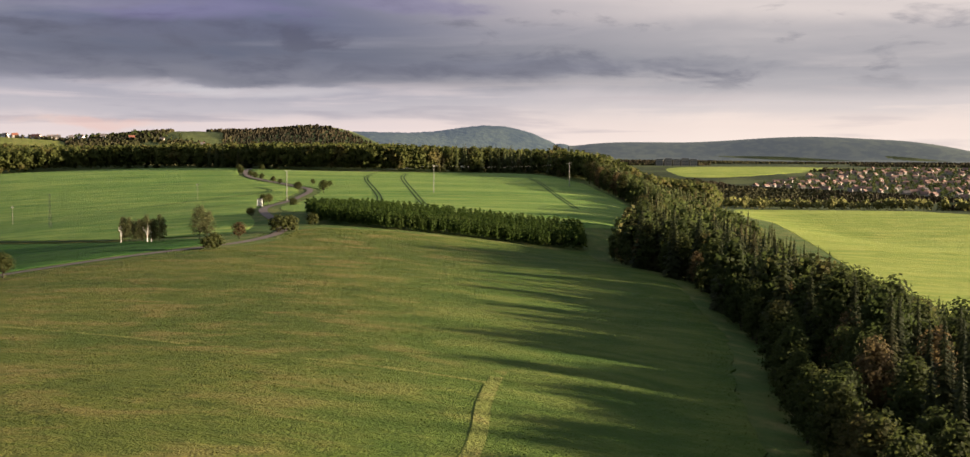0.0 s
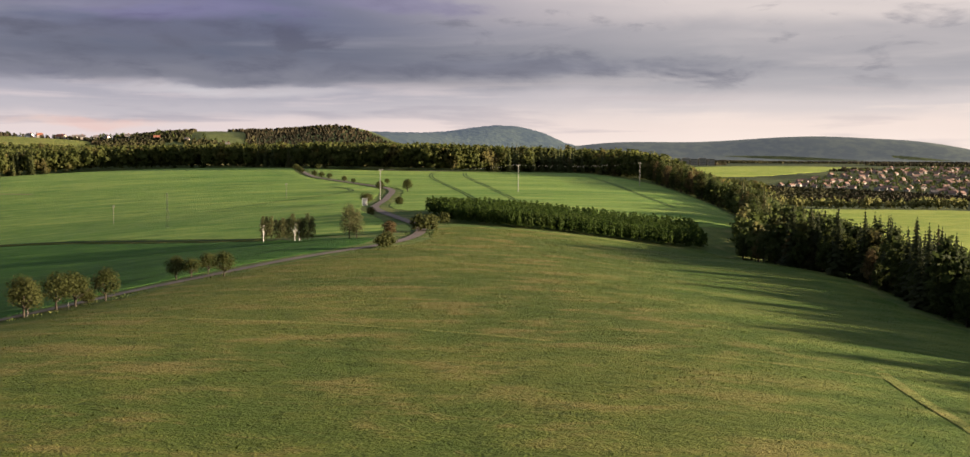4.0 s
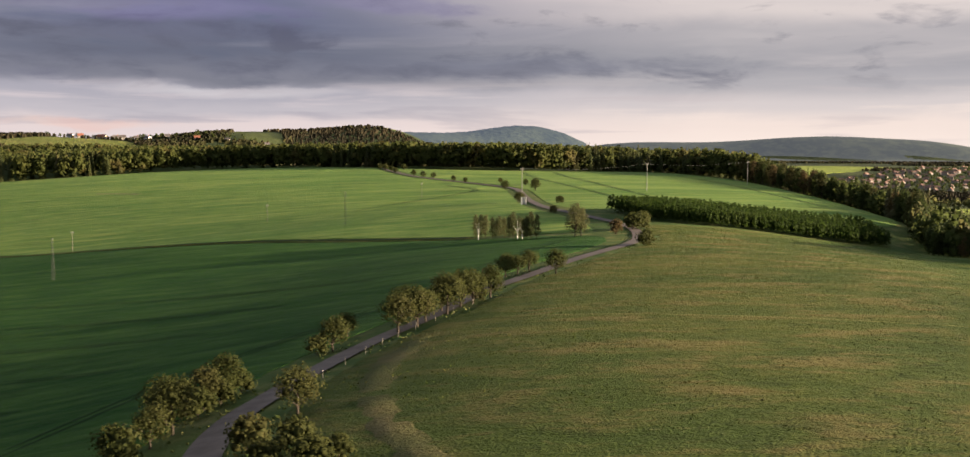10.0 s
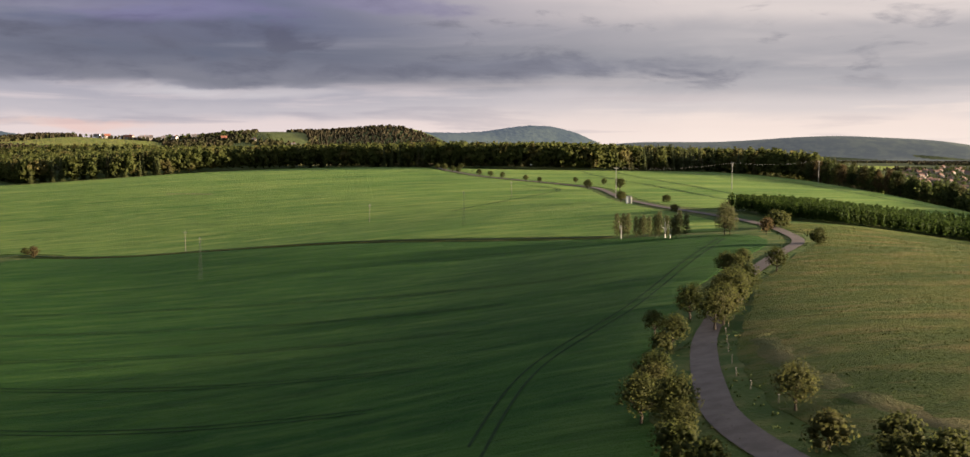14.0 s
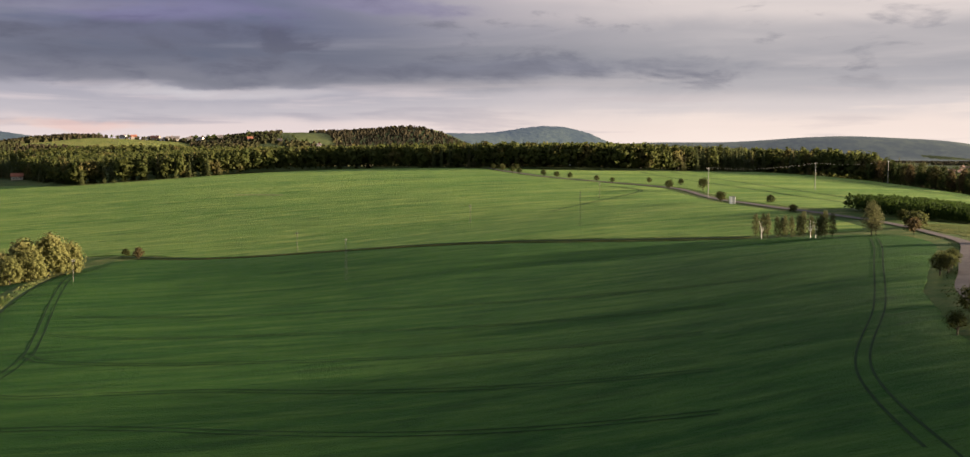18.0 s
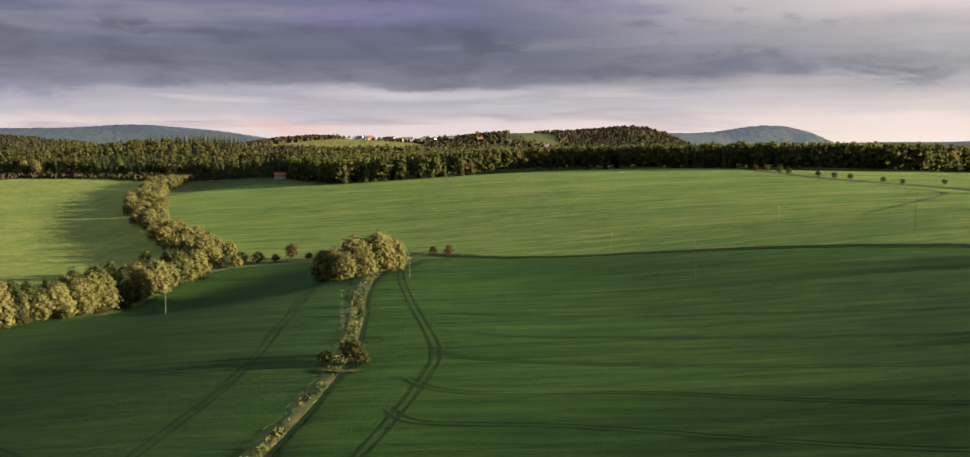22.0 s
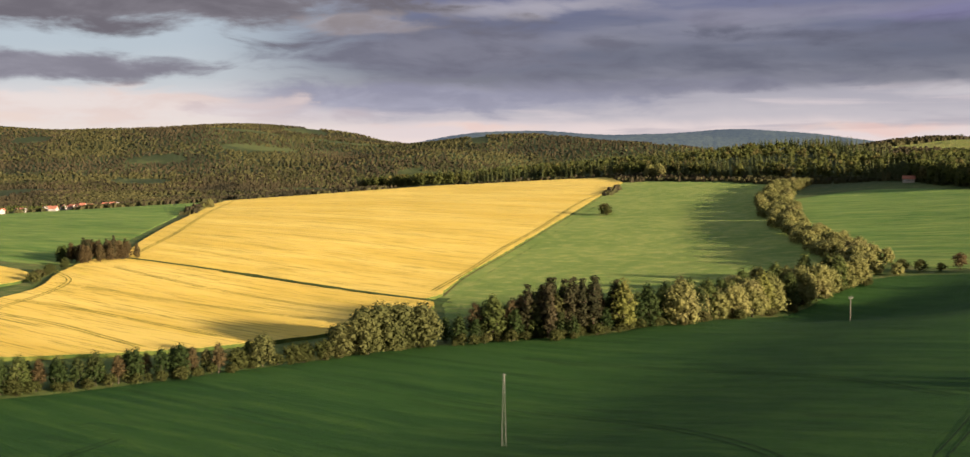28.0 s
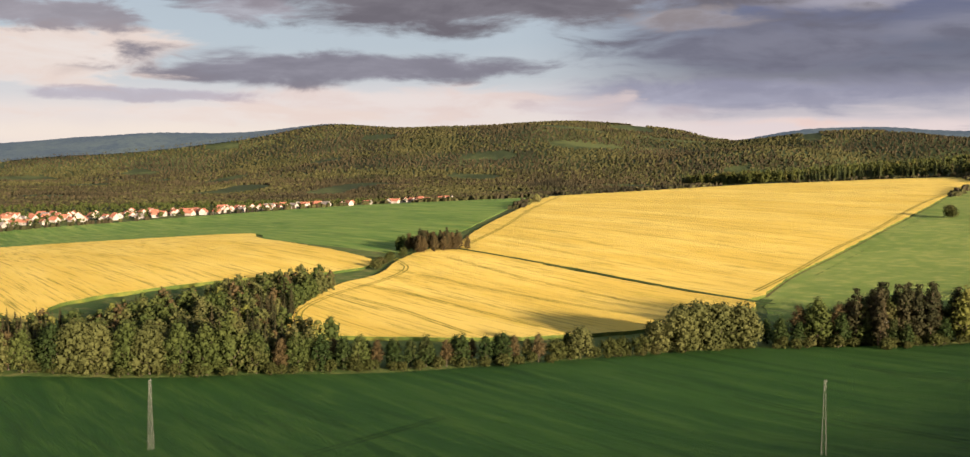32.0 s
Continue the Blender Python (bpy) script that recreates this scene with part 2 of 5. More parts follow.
def height(x, y):
    """The ground's height at arrays of x and y."""
    x, y = np.atleast_1d(np.asarray(x, float)), np.atleast_1d(np.asarray(y, float))
    z = np.full(x.shape, -40.0)
    for bearing, d, a, b, h in HILLS:
        s, c = math.sin(radians(bearing)), math.cos(radians(bearing))
        dx, dy = x + 120 + d * s, y - d * c
        z += h * np.exp(-((dx * c + dy * s) / a) ** 2 - ((-dx * s + dy * c) / b) ** 2)
    z -= 20 / (1 + np.exp(-(x - (80 + 0.06 * np.maximum(0, y - 380))) / 12))   # the slope under the forest
    z += spline(x, y, WIDE, -1350, -260, 190) + spline(x, y, NEAR, -420, 20, 52)
    # the valley floor beyond the forest, rising gently past the town to the ridge
    floor_z = np.interp(y, VALLEY_Y, VALLEY_Z)
    east = np.clip((x - 165 + 0.03 * np.maximum(0, y - 900)) / 130, 0, 1)
    east = east * east * (3 - 2 * east) * np.clip((y - 560) / 300, 0, 1)
    over = np.logaddexp(z / 7, floor_z / 7) * 7
    z = z + east * (np.where(y > 2300, over, floor_z + (over - floor_z) * np.clip((y - 1900) / 400, 0, 1)) - z)
    # rolling relief of the far country
    r = np.hypot(x + 120, y)
    far = np.clip((r - 1500) / 1500, 0, 1)
    z += far * np.where(x > 250, 1.5, 5) * (np.sin(x / 170 + np.sin(y / 230) * 1.7) * np.sin(y / 140 + np.sin(x / 300)) + 0.5 * np.sin(x / 71 + 1.3) * np.sin(y / 83))
    return z


def level(x, y):
    return float(height([x], [y])[0])


# ---- materials ----
def material(name, rough=0.8):
    m = bpy.data.materials.new(name)
    m.use_nodes = True
    n = Nodes(m.node_tree)
    bsdf = n.add("ShaderNodeBsdfPrincipled", {"Roughness": rough, "Specular IOR Level": 0.06})
    n.link(bsdf.outputs[0], n.add("ShaderNodeOutputMaterial").inputs[0])
    return m, n, bsdf, n.add("ShaderNodeNewGeometry").outputs["Position"]


def relief(n, bsdf, h, strength, distance):
    n.link(n.add("ShaderNodeBump", {"Height": h, "Strength": strength, "Distance": distance}).outputs[0], bsdf.inputs["Normal"])


def turf(name, dark, light, dry, dry_amount, streak=(1, 1, 1), fine=1.6, depth=0.25, rows=0.0, rough_top=1.0, mottle=0.0, lush=False):
    """Grass or young corn: patches, streaks, grain and tufts."""
    m, n, bsdf, pos = material(name, 0.85)
    v = n.vmath("MULTIPLY", pos, streak)
    patch = n.noise(v, 0.018, 4.0, 0.6, 0.6)
    spot = n.noise(v, 0.12, 5.0, 0.65, 0.3)
    grain = n.noise(v, fine, 3.0, 0.7)
    col = n.mix(n.step(n.math("ADD", n.math("MULTIPLY", patch, 0.6), n.math("MULTIPLY", spot, 0.5)), 0.42, 0.68), dark, light)
    col = n.mix(n.math("MULTIPLY", n.step(spot, 0.48, 0.66), dry_amount), col, dry)
    col = n.mix(n.step(grain, 0.35, 0.7, 0.0, 0.55), col, n.mix(0.6, col, dark))
    if mottle:
        clump = n.noise(n.vmath("ADD", v, (31.0, 7.0, 0.0)), 0.38, 4.0, 0.68, 0.4)
        col = n.mix(n.step(clump, 0.52, 0.66, 0.0, mottle), col, tuple(c * 0.62 for c in dark))
        col = n.mix(n.step(clump, 0.44, 0.30, 0.0, mottle * 0.6), col, dry)
    if rows:
        line = n.noise(n.vmath("MULTIPLY", pos, (0.035, 0.5, 1.0)), 0.55, 4.0, 0.62, 0.5)
        col = n.mix(n.step(line, 0.50, 0.68, 0.0, rows), col, n.mix(0.75, col, tuple(c * 0.45 for c in dark)))
        col = n.mix(n.step(line, 0.47, 0.32, 0.0, rows * 0.8), col, dry)
    if lush:
        side = n.math("ADD", n.add("ShaderNodeSeparateXYZ", {0: pos}).outputs[0], n.math("MULTIPLY", n.math("SUBTRACT", patch, 0.5), 60.0))
        col = n.mix(n.step(side, -34.0, 16.0, 0.0, 0.85), col, n.mix(n.step(spot, 0.35, 0.65), (0.036, 0.070, 0.011), (0.076, 0.104, 0.020)))
    n.link(col, bsdf.inputs["Base Color"])
    blade = n.noise(pos, fine * 3.0, 2.0, 0.8)
    h = n.math("ADD", n.math("MULTIPLY", grain, 0.6), n.math("ADD", n.math("MULTIPLY", spot, 1.2), n.math("MULTIPLY", blade, 0.45)))
    relief(n, bsdf, h, rough_top, depth)
    return m


MEADOW = turf("meadow_grass", (0.043, 0.063, 0.011), (0.088, 0.093, 0.019), (0.142, 0.104, 0.040), 0.6, (0.6, 1, 1), 1.2, 1.1, 0.0, 1.0, 0.6, True)
# the same young wheat in three tones; sun and shade are in the colours
WHEAT = turf("young_wheat", (0.018, 0.058, 0.009), (0.037, 0.088, 0.014), (0.070, 0.116, 0.024), 0.35, (0.18, 1.6, 1), 1.1, 1.2, 0.6)
# lightened copy, low sun put into the crop's colour
WHEAT_SUNLIT = turf("young_barley", (0.068, 0.128, 0.025), (0.122, 0.178, 0.040), (0.220, 0.240, 0.066), 0.5, (0.16, 1.5, 1), 1.1, 0.7, 0.7)
# darkened copy, shade on the west field put into its colour
WHEAT_SHADED = turf("winter_wheat", (0.013, 0.041, 0.008), (0.023, 0.058, 0.010), (0.038, 0.072, 0.014), 0.35, (0.18, 1.6, 1), 1.1, 0.8, 0.5)
VERGE = turf("verge_grass", (0.036, 0.062, 0.016), (0.074, 0.090, 0.025), (0.17, 0.14, 0.06), 0.5, (1, 1, 1), 1.5, 0.4)
PASTURE = turf("pasture", (0.098, 0.144, 0.032), (0.162, 0.196, 0.050), (0.26, 0.25, 0.080), 0.4, (1, 1, 1), 1.0, 1.0)
REED = turf("dry_reeds", (0.055, 0.080, 0.022), (0.12, 0.125, 0.042), (0.24, 0.19, 0.09), 0.5, (1, 1, 1), 1.2, 0.5)


def rape_material():
    m, n, bsdf, pos = material("rape_blossom", 0.8)
    v = n.vmath("MULTIPLY", pos, (0.22, 1.0, 1.0))
    patch, spot, grain = n.noise(v, 0.03, 4.0, 0.6, 0.5), n.noise(v, 0.22, 5.0, 0.7), n.noise(pos, 1.7, 3.0, 0.7)
    col = n.mix(n.step(patch, 0.35, 0.65), (0.50, 0.345, 0.066), (0.57, 0.41, 0.102))
    rows = n.noise(n.vmath("MULTIPLY", pos, (0.016, 0.95, 1.0)), 1.0, 4.0, 0.64, 0.25)
    col = n.mix(n.step(rows, 0.53, 0.64, 0.0, 0.9), col, (0.17, 0.145, 0.025))
    col = n.mix(n.step(spot, 0.56, 0.74, 0.0, 0.5), col, (0.40, 0.34, 0.03))
    col = n.mix(n.step(grain, 0.5, 0.72, 0.0, 0.35), col, (0.30, 0.30, 0.04))
    n.link(col, bsdf.inputs["Base Color"])
    relief(n, bsdf, n.math("ADD", grain, spot), 1.0, 1.0)
    return m


RAPE = rape_material()
PATH_GRASS = turf("trodden_grass", (0.080, 0.098, 0.022), (0.125, 0.128, 0.034), (0.17, 0.13, 0.05), 0.5, (1, 1, 1), 1.1, 1.0)
VALLEY_GRASS = turf("valley_crop", (0.13, 0.17, 0.030), (0.20, 0.23, 0.05), (0.27, 0.26, 0.07), 0.5, (0.3, 1, 1), 0.8, 1.0)
DRY = turf("dry_track_grass", (0.060, 0.064, 0.020), (0.098, 0.086, 0.032), (0.130, 0.095, 0.045), 0.5, (1, 1, 1), 1.2, 0.8)
RAPE_TRACK = turf("rape_track", (0.10, 0.10, 0.016), (0.19, 0.165, 0.022), (0.30, 0.24, 0.03), 0.5, (1, 1, 1), 2.0, 0.2)
STEMS = turf("crop_stems", (0.028, 0.046, 0.010), (0.055, 0.068, 0.014), (0.12, 0.11, 0.02), 0.5, (1, 1, 1), 2.0, 0.2)


def leaves(name, dark, light, odd, rough=0.7, glow=0.58, patch=0.09):
    m, n, bsdf, pos = material(name, rough)
    info = n.add("ShaderNodeObjectInfo").outputs["Random"]
    island = n.add("ShaderNodeNewGeometry").outputs["Random Per Island"]
    tree = n.noise(pos, patch, 1.0, 0.5)
    f = n.math("ADD", n.math("MULTIPLY", n.step(tree, 0.3, 0.7), 0.45), n.math("ADD", n.math("MULTIPLY", info, 0.34), n.math("MULTIPLY", island, 0.14)))
    col = n.mix(f, dark, light)
    col = n.mix(n.step(n.noise(n.vmath("ADD", pos, (91, 17, 0)), patch * 0.66, 1.0), 0.55, 0.68, 0.0, 0.6), col, odd)
    fleck = n.noise(pos, patch * 24.0, 3.0, 0.75)
    col = n.mix(n.step(fleck, 0.38, 0.68), n.mix(0.62, col, tuple(c * 0.6 for c in dark)), col)
    n.link(col, bsdf.inputs["Base Color"])
    relief(n, bsdf, fleck, 0.25, 0.012 / patch)
    thin = n.add("ShaderNodeBsdfTranslucent", {"Color": col}).outputs[0]
    out = n.add("ShaderNodeMixShader", {0: glow, 1: bsdf.outputs[0], 2: thin}).outputs[0]
    for node in n.t.nodes:
        if node.bl_idname == "ShaderNodeOutputMaterial":
            n.link(out, node.inputs[0])
    return m


LEAF = leaves("broad_leaves", (0.044, 0.064, 0.018), (0.101, 0.116, 0.033), (0.135, 0.103, 0.047))
LEAF_BACK = leaves("back_forest_leaves", (0.054, 0.069, 0.019), (0.121, 0.121, 0.034), (0.162, 0.114, 0.046))
LEAF_APPLE = leaves("fruit_tree_leaves", (0.042, 0.051, 0.014), (0.088, 0.088, 0.029), (0.097, 0.077, 0.033))
# leaf colour darkened for the forest's shaded side towards the meadow
LEAF_FOREST_SHADED = leaves("forest_leaves", (0.030, 0.043, 0.013), (0.067, 0.076, 0.022), (0.103, 0.076, 0.030))
LEAF_WILLOW = leaves("willow_leaves", (0.129, 0.136, 0.045), (0.266, 0.248, 0.087), (0.225, 0.193, 0.084))
LEAF_OLIVE = leaves("olive_leaves", (0.070, 0.080, 0.027), (0.140, 0.138, 0.048), (0.115, 0.105, 0.042))
LEAF_BRIGHT = leaves("bright_leaves", (0.115, 0.125, 0.030), (0.205, 0.205, 0.058), (0.17, 0.16, 0.05))
LEAF_DARK = leaves("dark_leaves", (0.022, 0.040, 0.012), (0.050, 0.066, 0.020), (0.060, 0.060, 0.022))
LEAF_BIRCH = leaves("birch_leaves", (0.070, 0.076, 0.030), (0.125, 0.120, 0.052), (0.14, 0.12, 0.06))
LEAF_HEDGE = leaves("young_plantation_leaves", (0.030, 0.053, 0.010), (0.062, 0.090, 0.017), (0.069, 0.092, 0.021))
LEAF_RUST = leaves("coppery_leaves", (0.075, 0.055, 0.024), (0.13, 0.095, 0.045), (0.11, 0.09, 0.04))
NEEDLE_RED = leaves("pine_needles", (0.022, 0.024, 0.011), (0.048, 0.042, 0.019), (0.062, 0.044, 0.023), 0.8, 0.35)
# needle colour darkened likewise, shade of the near forest painted in
NEEDLE_SHADED = leaves("dark_spruce_needles", (0.019, 0.026, 0.011), (0.043, 0.046, 0.016), (0.062, 0.046, 0.019), 0.7, 0.4)
NEEDLE = leaves("conifer_needles", (0.036, 0.050, 0.020), (0.090, 0.092, 0.031), (0.129, 0.092, 0.042), 0.7, 0.4)
FAR_NEEDLE = leaves("far_conifers", (0.020, 0.020, 0.012), (0.090, 0.070, 0.038), (0.014, 0.015, 0.012), 0.8, 0.45, 0.011)
FARLEAF = leaves("far_woodland", (0.026, 0.030, 0.012), (0.101, 0.091, 0.037), (0.018, 0.021, 0.011), 0.8, 0.45, 0.012)


def plain(name, col, rough=0.8, var=0.25, scale=0.8, bump_d=0.02):
    m, n, bsdf, pos = material(name, rough)
    f = n.noise(pos, scale, 5.0, 0.65)
    n.link(n.mix(n.step(f, 0.3, 0.7), tuple(c * (1 - var) for c in col), tuple(min(1, c * (1 + var)) for c in col)), bsdf.inputs["Base Color"])
    relief(n, bsdf, n.noise(pos, scale * 8, 3.0, 0.6), 0.4, bump_d)
    return m


BARK = plain("bark", (0.040, 0.032, 0.024), 0.9, 0.35, 2.0, 0.05)
RED_BARK = plain("pine_bark", (0.085, 0.055, 0.040), 0.9, 0.35, 2.0, 0.05)
BIRCH_BARK = plain("birch_bark", (0.62, 0.58, 0.52), 0.7, 0.3, 1.2, 0.02)
ASPHALT = plain("worn_asphalt", (0.105, 0.086, 0.078), 0.9, 0.2, 0.35, 0.06)
SOIL = plain("bare_soil", (0.16, 0.115, 0.075), 0.95, 0.3, 0.5, 0.1)
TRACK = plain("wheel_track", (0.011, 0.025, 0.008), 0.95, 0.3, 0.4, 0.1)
STEEL = plain("galvanised_steel", (0.125, 0.125, 0.11), 0.5, 0.2, 1.5, 0.005)
CONCRETE = plain("weathered_concrete", (0.20, 0.19, 0.17), 0.85, 0.2, 1.0, 0.01)
POST = plain("grey_wood", (0.12, 0.11, 0.09), 0.85, 0.3, 1.5, 0.01)
WIRE = plain("wire", (0.10, 0.10, 0.10), 0.5, 0.1, 1.0, 0.001)
# plaster toned down, haze over the far town put into its colour
PLASTER = plain("dull_plaster", (0.20, 0.18, 0.16), 0.85, 0.2, 0.3, 0.01)
# roof tile greyed in place of haze
HAZED_TILE = plain("old_brown_tile", (0.15, 0.095, 0.078), 0.85, 0.3, 0.5, 0.03)
WHITE = plain("white_paint", (0.72, 0.70, 0.66), 0.6, 0.06, 0.8, 0.005)
CREAM = plain("cream_render", (0.30, 0.26, 0.21), 0.8, 0.1, 0.5, 0.01)
TILE = plain("red_roof_tile", (0.21, 0.085, 0.056), 0.8, 0.3, 0.8, 0.03)
SLATE = plain("dark_roof", (0.11, 0.095, 0.09), 0.7, 0.3, 0.8, 0.02)
GLASS = plain("window_pane", (0.04, 0.05, 0.06), 0.12, 0.1, 0.5, 0.001)


# ---- mesh helpers ----
def quads(name, verts, faces, mat, smooth=False):
    """A mesh from arrays of vertices and of faces with equal corners."""
    verts, faces = np.asarray(verts, np.float32), np.asarray(faces, np.int32)
    me = bpy.data.meshes.new(name)
    me.vertices.add(len(verts))
    me.vertices.foreach_set("co", verts.ravel())
    k = faces.shape[1]
    me.loops.add(faces.size)
    me.loops.foreach_set("vertex_index", faces.ravel())
    me.polygons.add(len(faces))
    me.polygons.foreach_set("loop_start", np.arange(0, faces.size, k, dtype=np.int32))
    me.polygons.foreach_set("loop_total", np.full(len(faces), k, np.int32))
    me.polygons.foreach_set("use_smooth", np.full(len(faces), smooth))
    me.materials.append(mat)
    me.update(calc_edges=True)
    return me


def part(name, mesh, parent, label=""):
    ob = new(name, mesh)
    ob.parent = parent
    return tagged(ob, label) if label else ob


def joined(pieces):
    """One vertex and one face array from several."""
    vs, fs, n = [], [], 0
    for v, f in pieces:
        vs.append(v)
        fs.append(np.asarray(f) + n)
        n += len(v)
    return np.concatenate(vs), np.concatenate(fs)


def scattered(template, places, turns, scales, squash=None):
    """A template laid down at many places: one vertex array and one face array."""
    v, f = template
    c, s = np.cos(turns), np.sin(turns)
    k = np.asarray(scales)[:, None]
    hx = k if squash is None else k * np.asarray(squash)[:, None]
    x, y = v[None, :, 0] * hx, v[None, :, 1] * hx
    out = np.stack([x * c[:, None] - y * s[:, None], x * s[:, None] + y * c[:, None], v[None, :, 2] * k], -1) + np.asarray(places)[:, None, :]
    faces = f[None] + (np.arange(len(places)) * len(v))[:, None, None]
    return out.reshape(-1, 3), faces.reshape(-1, f.shape[1])


def tube(path, radii, sides=6):
    """A tapered tube along a list of points."""
    path = [Vector(p) for p in path]
    v, f = [], []
    for i, p in enumerate(path):
        d = (path[min(i + 1, len(path) - 1)] - path[max(i - 1, 0)]).normalized()
        a = d.orthogonal().normalized() if abs(d.z) < 0.95 else Vector((1, 0, 0))
        a = (a - d * a.dot(d)).normalized()
        b = d.cross(a)
        for j in range(sides):
            q = math.tau * j / sides
            v.append(p + (a * math.cos(q) + b * math.sin(q)) * radii[i])
    for i in range(len(path) - 1):
        for j in range(sides):
            k = (j + 1) % sides
            f.append((i * sides + j, i * sides + k, (i + 1) * sides + k, (i + 1) * sides + j))
    return np.array([tuple(p) for p in v]), np.array(f)


def box(x0, y0, z0, x1, y1, z1):
    v = np.array([(x, y, z) for z in (z0, z1) for x, y in ((x0, y0), (x1, y0), (x1, y1), (x0, y1))], float)
    f = np.array([(0, 3, 2, 1), (4, 5, 6, 7), (0, 1, 5, 4), (1, 2, 6, 5), (2, 3, 7, 6), (3, 0, 4, 7)])
    return v, f


def inside(x, y, poly):
    """Which points lie inside a polygon."""
    x, y = np.asarray(x, float), np.asarray(y, float)
    res = np.zeros(x.shape, bool)
    n = len(poly)
    for i in range(n):
        (xa, ya), (xb, yb) = poly[i], poly[(i + 1) % n]
        hit = ((ya > y) != (yb > y)) & (x < (xb - xa) * (y - ya) / ((yb - ya) or 1e-9) + xa)
        res ^= hit
    return res


def edge_distance(x, y, line, closed=True):
    x, y = np.asarray(x, float), np.asarray(y, float)
    best = np.full(x.shape, 1e9)
    n = len(line)
    for i in range(n if closed else n - 1):
        (xa, ya), (xb, yb) = line[i], line[(i + 1) % n]
        dx, dy = xb - xa, yb - ya
        t = np.clip(((x - xa) * dx + (y - ya) * dy) / (dx * dx + dy * dy + 1e-9), 0, 1)
        best = np.minimum(best, np.hypot(x - xa - t * dx, y - ya - t * dy))
    return best


def smooth_line(pts, step, closed=False):
    """Catmull-Rom points along a line, about a step apart."""
    out, n = [], len(pts)
    for i in range(n if closed else n - 1):
        if closed:
            p0, p1, p2, p3 = (np.array(pts[(i + k) % n], float) for k in (-1, 0, 1, 2))
        else:
            p0, p1, p2, p3 = (np.array(pts[min(max(i + k, 0), n - 1)], float) for k in (-1, 0, 1, 2))
        m = max(1, int(np.hypot(*(p2 - p1)[:2]) / step))
        for j in range(m):
            t = j / m
            out.append(0.5 * (2 * p1 + (p2 - p0) * t + (2 * p0 - 5 * p1 + 4 * p2 - p3) * t * t + (3 * p1 - p0 - 3 * p2 + p3) * t ** 3))
    if not closed:
        out.append(np.array(pts[-1], float))
    return np.array(out)


def ribbon(line, half, lift, step=3.0, lanes=2):
    """A strip that follows the ground along a line."""
    c = smooth_line(line, step)
    d = np.gradient(c, axis=0)
    d /= np.hypot(d[:, 0], d[:, 1])[:, None] + 1e-9
    nrm = np.stack([-d[:, 1], d[:, 0]], -1)
    rows = []
    for k in range(lanes + 1):
        o = c + nrm * (half * (2 * k / lanes - 1))
        rows.append(np.column_stack([o, height(o[:, 0], o[:, 1]) + lift]))
    v = np.concatenate(rows)
    n = len(c)
    f = [(k * n + i, k * n + i + 1, (k + 1) * n + i + 1, (k + 1) * n + i) for k in range(lanes) for i in range(n - 1)]
    f = np.array(f)[:, ::-1]
    return v, f


# ---- fields and roads in plan ----
ROAD = [(-112, 10), (-124, 45), (-131, 68), (-134, 85), (-134.5, 98), (-133, 110), (-130, 127), (-126, 145), (-120, 165), (-111, 196), (-101, 217), (-90, 241), (-79, 264), (-72, 282), (-66.5, 305), (-63.5, 333), (-66, 353), (-71, 367), (-80, 393), (-86, 420), (-88, 460), (-89, 510), (-92, 568), (-110, 612), (-140, 672), (-157, 715), (-176, 795), (-184, 850)]
DITCH = [(-346, 454), (-305, 427), (-242, 394), (-190, 371), (-138, 348), (-113, 337)]
MEADOW_EDGE = [(-129, 30), (-129, 85), (-129, 110), (-125, 130), (-121, 147), (-114, 168), (-105, 199), (-95, 220), (-84, 244), (-73, 267), (-66, 285), (-60, 305), (-58, 345), (-37, 352), (-17, 360), (3, 369), (25, 376), (36, 377), (39, 317), (48, 278), (45, 209), (41, 178), (35, 149), (30, 118), (22, 60), (10, -80), (-100, -80)]
LOWER = [(-139, 30), (-141, 85), (-140, 110), (-137, 130), (-132, 150), (-126, 170), (-117, 199), (-107, 221), (-96, 245), (-85, 268), (-78, 290), (-76, 312), (-85, 322), (-113, 333), (-138, 344), (-190, 367), (-242, 390), (-305, 422), (-341, 441), (-349.5, 400), (-337, 330), (-322, 271.5), (-311.7, 221), (-304.2, 155), (-298.7, 60), (-293, -80), (-150, -80)]
UPPER = [(-76, 332), (-78, 367), (-87, 395), (-92, 422), (-94, 460), (-95, 510), (-98, 568), (-116, 615), (-146, 675), (-163, 718), (-182, 797), (-190, 850), (-202, 866), (-284, 920), (-338, 928), (-386, 910), (-425, 870), (-468, 855), (-513, 848), (-560, 890), (-612, 900), (-634, 840), (-630, 780), (-592, 702), (-552, 630), (-498, 550), (-462, 502), (-432, 482), (-352, 462), (-305, 432), (-242, 399), (-190, 376), (-138, 353), (-113, 342), (-85, 332)]
WEST = [(-359, 386), (-344, 330), (-327, 265), (-317.5, 222), (-310, 160), (-304.4, 60), (-299.5, -80), (-645, -80), (-632, -20), (-594, 48), (-572, 76), (-556, 106), (-542, 129), (-532, 153), (-524, 182), (-517, 206), (-509, 231), (-497, 252), (-484, 270), (-466, 284), (-462, 305), (-454, 322), (-446, 360), (-448, 400), (-446, 440), (-436, 462), (-400, 464), (-370, 445)]
